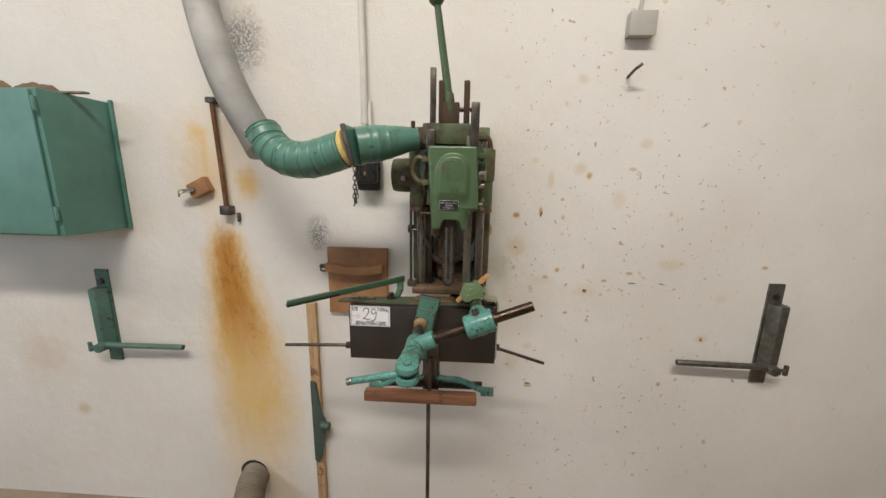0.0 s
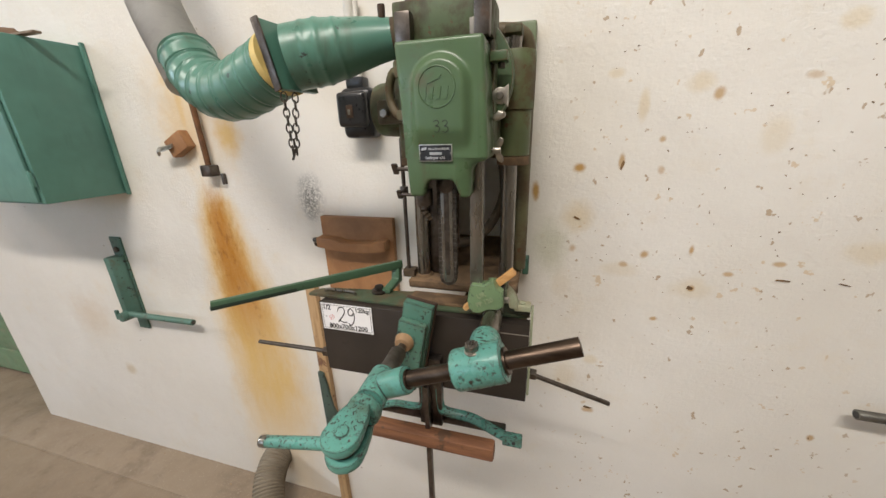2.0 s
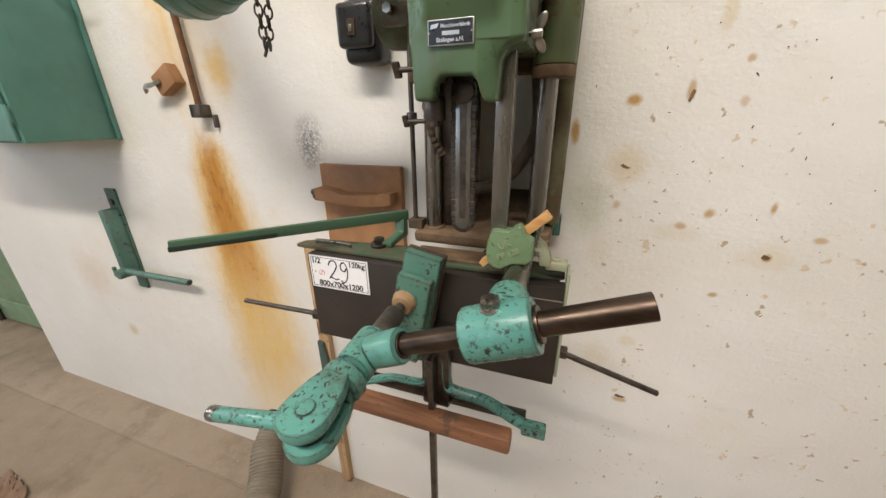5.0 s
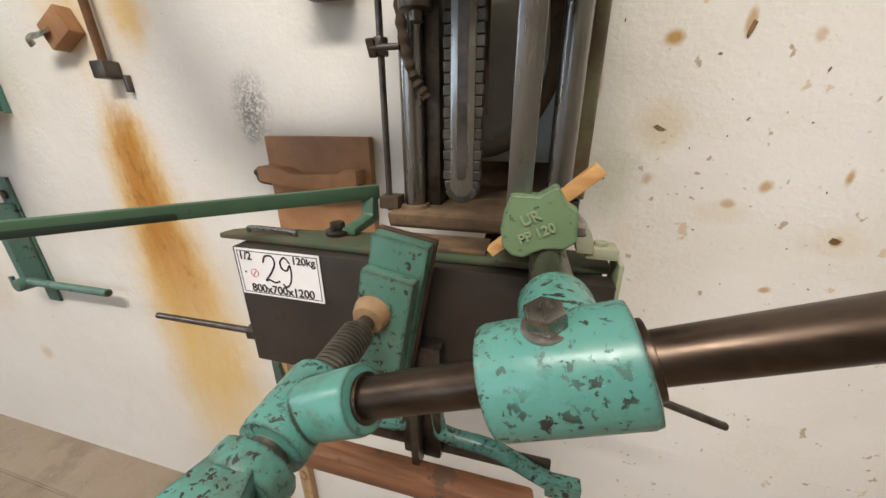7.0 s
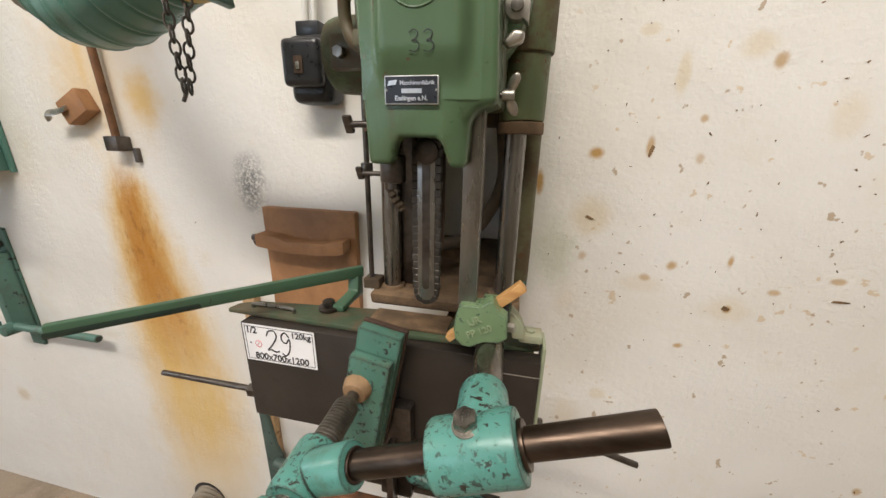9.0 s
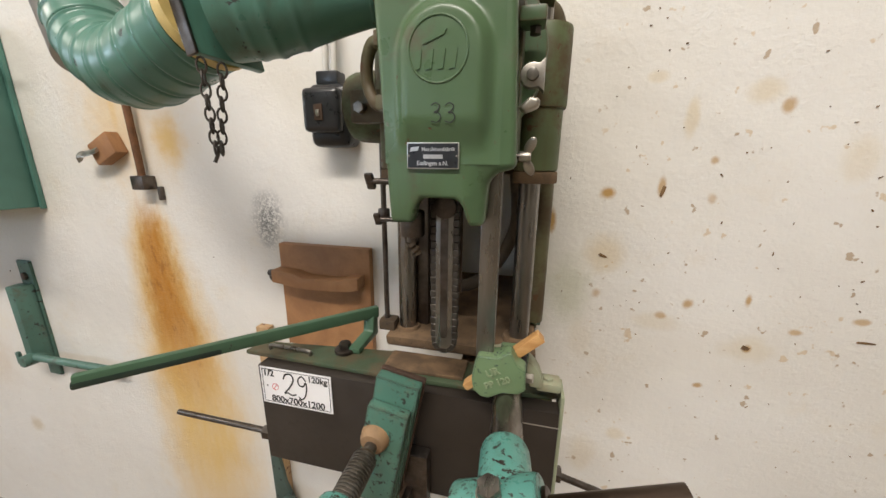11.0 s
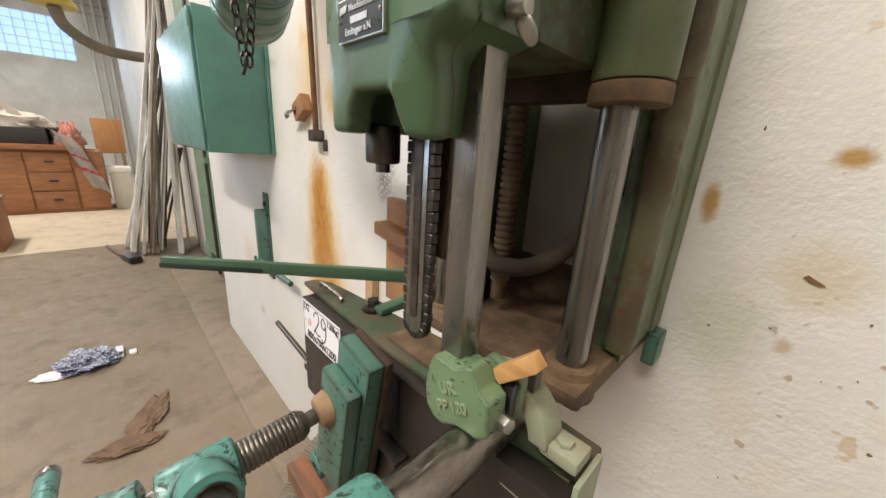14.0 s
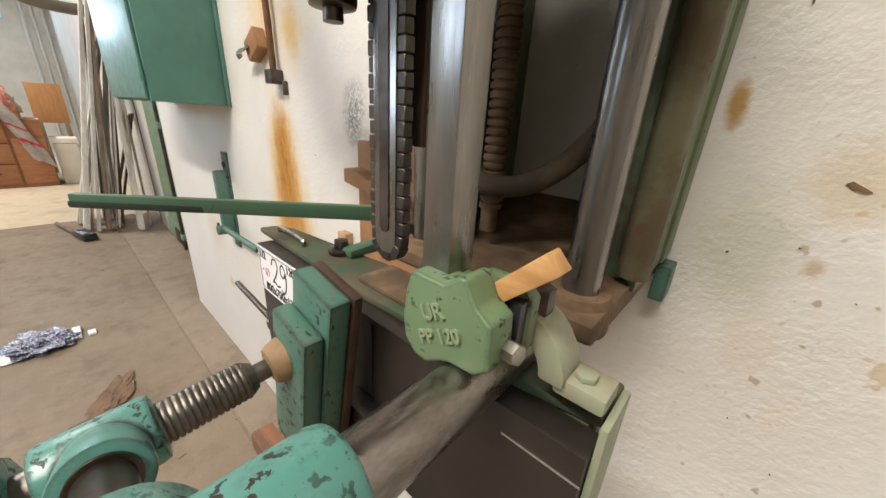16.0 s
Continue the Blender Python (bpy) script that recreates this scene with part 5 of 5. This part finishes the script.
crumple("plastic_bag", (-2.52, 0.52, 0.001), (0.15, 0.12, 0.055), bag_mat, "speckled blue plastic bag lying on the floor", 3, category="bag", turn=60, folds=0.3)
crumple("clear_wrapper", (-2.46, 0.40, 0.001), (0.08, 0.045, 0.022), paper, "crumpled clear wrapper on the floor", 5, category="wrapper", turn=75)
crumple("leather_rag", (-1.77, 0.745, 0.001), (0.165, 0.055, 0.020), rag_brown, "brown leather rag lying on the floor", 8, turn=-24, folds=0.32)
crumple("leather_rag", (-1.62, 0.66, 0.001), (0.115, 0.050, 0.022), rag_brown, "brown leather rag lying on the floor", 11, turn=80, folds=0.3)
solid("cardboard_piece", box(-2.60, -2.47, 0.655, 0.69, 0.001, 0.022, 0.002), paper, "pale scrap of board on the floor", "scrap")
solid("cardboard_piece", box(-2.52, -2.47, 0.715, 0.75, 0.001, 0.016, 0.002), paper, "small pale scrap of board on the floor", "scrap")
br_t = thing("hand_brush", "dark hand brush lying on the floor", "brush", (-4.9, 0.75, 0))
part("handle", cyl((-5.26, 0.668, 0.022), (-4.66, 0.80, 0.03), 0.018, 0.024, 14, 0.004), wood_dark, br_t)
part("head", box(-4.70, -4.44, 0.79, 0.90, 0.0, 0.075, 0.02, Matrix.Translation((-4.57, 0.845, 0)) @ Matrix.Rotation(0.25, 4, "Z") @ Matrix.Translation((4.57, -0.845, 0))), black_plastic_and_holes, br_t)
bits = bmesh.new()
rng = random.Random(4)
for i in range(260):
    x, y = rng.uniform(-4.6, 0.4), rng.uniform(-0.2, 1.27)
    s = rng.uniform(0.001, 0.0035) if i % 12 else rng.uniform(0.004, 0.009)
    box(-s * rng.uniform(1, 3), s, -s * 0.5, s * 0.5, 0, s * 0.4, 0, Matrix.Translation((x, y, 0.0005)) @ Matrix.Rotation(rng.uniform(0, 6), 4, "Z"), bits)
tagged(part("floor_debris", bits, chip_brown), "scattered wood chips and crumbs on the floor", "debris", "", "stuff")

# wood chips stuck to the wall
def chip(b, x, z, length, wide, turn):
    u = 0.35 + 0.6 * abs(math.sin(x * 913 + z * 517))
    line = [(-length, -wide * u), (-length * 0.2, -wide), (length * u, -wide * 0.7), (length, wide * 0.3), (length * 0.1, wide * u), (-length * 0.8, wide * 0.8)]
    prism(line, -0.0016, 0.0005, "y", 0, b, Matrix.Translation((x, W, z)) @ Matrix.Rotation(turn, 4, "Y"))
wc = bmesh.new()
for x, z, l, w, a in ((0.214, 1.268, 0.009, 0.003, 0.4), (0.485, 1.105, 0.007, 0.005, 0.2), (0.95, 0.918, 0.006, 0.004, 0.1),
                      (0.30, 1.395, 0.011, 0.0035, 1.8), (0.295, 0.70, 0.012, 0.004, 0.1), (0.66, 1.14, 0.014, 0.002, 0.0), (0.77, 1.14, 0.012, 0.0015, 0.2), (1.10, 0.75, 0.010, 0.003, 0.9)):
    chip(wc, x, z, l, w, a)
for i in range(130):
    x, z = rng.gauss(0.52, 0.30), rng.gauss(1.35, 0.26)
    if x > 0.12 and z > 0.3:
        chip(wc, x, z, abs(rng.gauss(0, 0.0014)) + 0.0007, rng.uniform(0.0005, 0.0012), rng.uniform(-1.6, 1.6))
for i in range(45):
    x, z = rng.uniform(-2.4, 2.2), rng.uniform(0.05, 1.9)
    chip(wc, x, z, rng.uniform(0.0007, 0.0022), rng.uniform(0.0005, 0.0011), rng.uniform(-1.6, 1.6))
tagged(part("wall_chips", wc, wall_chip), "small wood chips stuck to the plaster wall", "chips", "", "stuff")

# ---- far end of the hall ----
rng = random.Random(11)
for i in range(21):
    x = -4.52 - 0.042 * i + rng.uniform(-0.05, 0.05)
    foot = rng.uniform(0.30, 0.68) if i > 3 else rng.uniform(0.14, 0.3)
    tall = rng.choice((1.2, 2.3, 2.7, 3.1, 3.5))
    wide, thick = rng.choice((0.04, 0.05, 0.07, 0.10, 0.17)) * rng.uniform(0.85, 1.15), rng.uniform(0.015, 0.035)
    lean = math.asin(min(0.5, foot / tall))
    side = -0.16 * (1 - i / 20) + rng.uniform(-0.05, 0.05)
    mm = Matrix.Translation((x, BACK - foot - 0.01, thick * 0.5 + 0.5 * wide * abs(math.sin(side)))) @ Matrix.Rotation(-lean, 4, "X") @ Matrix.Rotation(side, 4, "Y")
    dark = tall < 2 or i % 6 == 4
    solid("leaning_board", box(-wide / 2, wide / 2, -thick, 0, 0, tall, 0.002, mm, segments=1), wood_dark if dark else wood_pale,
          "short dark board leaning against the wall" if dark else "long pale board leaning against the wall", "board", "leaning boards")
bench = thing("workbench", "red-brown wooden workbench with drawers and doors", "workbench", (-8.2, -0.5, 0))
part("carcass", box(-8.6, -7.82, -2.4, 0.78, 0.0, 0.96, 0.006), bench_wood, bench)
for i in range(4):
    y = -2.36 + i * 0.58
    part("bench_door", box(-7.818, -7.80, y, y + 0.56, 0.06, 0.92, 0.005), bench_wood, bench)
for k in range(3):
    drawer = part("drawer", box(-7.818, -7.798, -0.035, 0.42, 0.06 + 0.29 * k, 0.335 + 0.29 * k, 0.006), bench_wood, bench)
    part("drawer_pull", box(-7.797, -7.782, 0.15, 0.25, 0.20 + 0.29 * k, 0.225 + 0.29 * k, 0.004), black_plastic_and_holes, drawer, "dark drawer pull")
part("bench_door", box(-7.818, -7.80, 0.45, 0.775, 0.06, 0.70, 0.005), bench_wood, bench)
part("bench_top", box(-8.65, -7.74, -2.45, 0.60, 0.963, 1.04, 0.008), bench_wood, bench)
solid("tool_case", box(-8.35, -7.80, -1.3, 0.24, 1.042, 1.27, 0.02), plain("dark case cloth", (0.03, 0.026, 0.024), 0.7), "long dark case lying on the workbench", "case")
cloth_pale = plain("pale crumpled cloth", (0.50, 0.45, 0.40), 0.8, 0, 0.25, 6)


def heap_of(centre, size, material, label, seed):
    b = bmesh.new()
    bmesh.ops.create_uvsphere(b, u_segments=40, v_segments=20, radius=1)
    for v in b.verts:
        k = 1 + 0.4 * noise.noise(v.co * 2.4 + Vector((seed, 0, 0))) + 0.2 * noise.noise(v.co * 6 + Vector((0, seed, 0)))
        v.co = Vector((v.co.x * size[0] * k, v.co.y * size[1] * k, max(0, v.co.z + 0.1) * size[2] * k)) + Vector(centre)
    return solid("crumpled_cloth", b, material, label, "cloth")


heap_of((-8.05, -0.25, 1.272), (0.24, 0.55, 0.24), cloth_pale, "pale cloth thrown over the dark case", 1)
heap_of((-8.20, 0.42, 1.042), (0.26, 0.20, 0.27), plain("dusty grey cloth", (0.33, 0.28, 0.24), 0.8, 0, 0.3, 9), "grey cloths heaped on the workbench", 4)
heap_of((-8.00, 0.46, 1.042), (0.14, 0.12, 0.30), plain("faded red cloth", (0.50, 0.20, 0.15), 0.8, 0, 0.45, 9), "faded red and white cloth on the workbench", 7)


def draped_sheet():
    """A stiff printed sheet sliding off the bench end."""
    t = thing("leaning_sheet", "white sheet with red stripes hanging off the workbench", "sheet", (-7.75, 0.6, 0))
    def spot_at(u, v):
        y, z = 0.28 + 0.20 * u + 0.34 * v, 1.28 - 0.12 * u - 0.86 * v ** 1.15
        return Vector((-7.76 + 0.10 * v + 0.03 * noise.noise(Vector((u * 3, v * 3, 2.0))), y + 0.03 * noise.noise(Vector((u * 2, v * 4, 0.5))), z + 0.03 * noise.noise(Vector((u * 4, v * 2, 7.0)))))
    def strip(v0, v1, lift):
        b = bmesh.new()
        n, m = 10, max(2, int(16 * (v1 - v0)))
        g = [[b.verts.new(spot_at(i / n, v0 + (v1 - v0) * k / m) + Vector((lift, 0, 0))) for k in range(m + 1)] for i in range(n + 1)]
        for i in range(n):
            for k in range(m):
                b.faces.new((g[i][k], g[i + 1][k], g[i + 1][k + 1], g[i][k + 1]))
        bmesh.ops.solidify(b, geom=b.faces[:], thickness=0.006)
        return b
    part("sheet", strip(0, 1, 0), cloth_pale, t)
    for v0, v1 in ((0.44, 0.47), (0.66, 0.71)):
        part("stripe", strip(v0, v1, 0.009), red_ink, t, "red stripe")


draped_sheet()
solid("white_box", box(-8.3, -7.9, 0.82, 1.12, 0.62, 0.70, 0.01), plaster_far, "white board lying on a stand beside the workbench", "board")
solid("cabinet_stand", box(-8.3, -7.9, 0.84, 1.10, 0.005, 0.618, 0.01), plaster_plain, "grey stand beside the workbench", "stand")
pp = thing("plywood_panel", "orange plywood panel standing on a trestle", "panel", (-9.2, 0.94, 0))
part("panel", box(-9.2, -9.17, 0.73, 1.15, 0.86, 1.49, 0.004), orange_ply, pp)
for y in (0.78, 1.10):
    part("leg", box(-9.22, -9.15, y - 0.03, y + 0.03, 0.005, 0.859, 0.004), wood_dark, pp)
box_t = thing("crate", "dark wooden crate on the floor", "crate", (-5.9, -0.3, 0))
part("side", box(-6.2, -5.55, -0.75, -0.12, 0.0, 0.5, 0.01), bench_wood, box_t)
part("rim", box(-6.22, -5.53, -0.77, -0.10, 0.501, 0.53, 0.006), wood_dark, box_t)
lamp = thing("pendant_lamp", "green and yellow industrial duct hood", "hood", (-6.0, 0.65, 2.55))
part("shade", cyl((-6.0, 0.65, 2.60), (-6.0, 0.65, 2.70), 0.215, 0.165, 32, 0.01), lamp_yellow, lamp)
part("neck", cyl((-6.0, 0.65, 2.702), (-6.0, 0.65, TOP), 0.155, 0.15, 28), lamp_green, lamp)
hs = thing("sagging_hose", "sagging beige suction hose", "hose", (-6.0, 1.0, 2.4))
part("hose", tube(smooth_path([(-6.0, 0.66, 2.60), (-6.05, 0.72, 2.42), (-6.1, 0.95, 2.27), (-6.15, 1.25, 2.24), (-6.15, BACK, 2.26)], 10), 0.06, 18), hose_beige, hs)
for i, y in enumerate((1.05, 1.22, 1.4)):
    solid("wall_pipe", cyl((FAR + 0.06, y, 0.005), (FAR + 0.06, y, 4.6), 0.035, None, 14), white_pipe, "pale pipe running up the end wall", "pipe")
for i, z in enumerate((4.15, 4.35)):
    solid("cable_run", cyl((FAR + 0.05, -5.5, z), (FAR + 0.05, 1.5, z), 0.02, None, 10), grey_plastic, "grey cable run along the end wall", "cable")
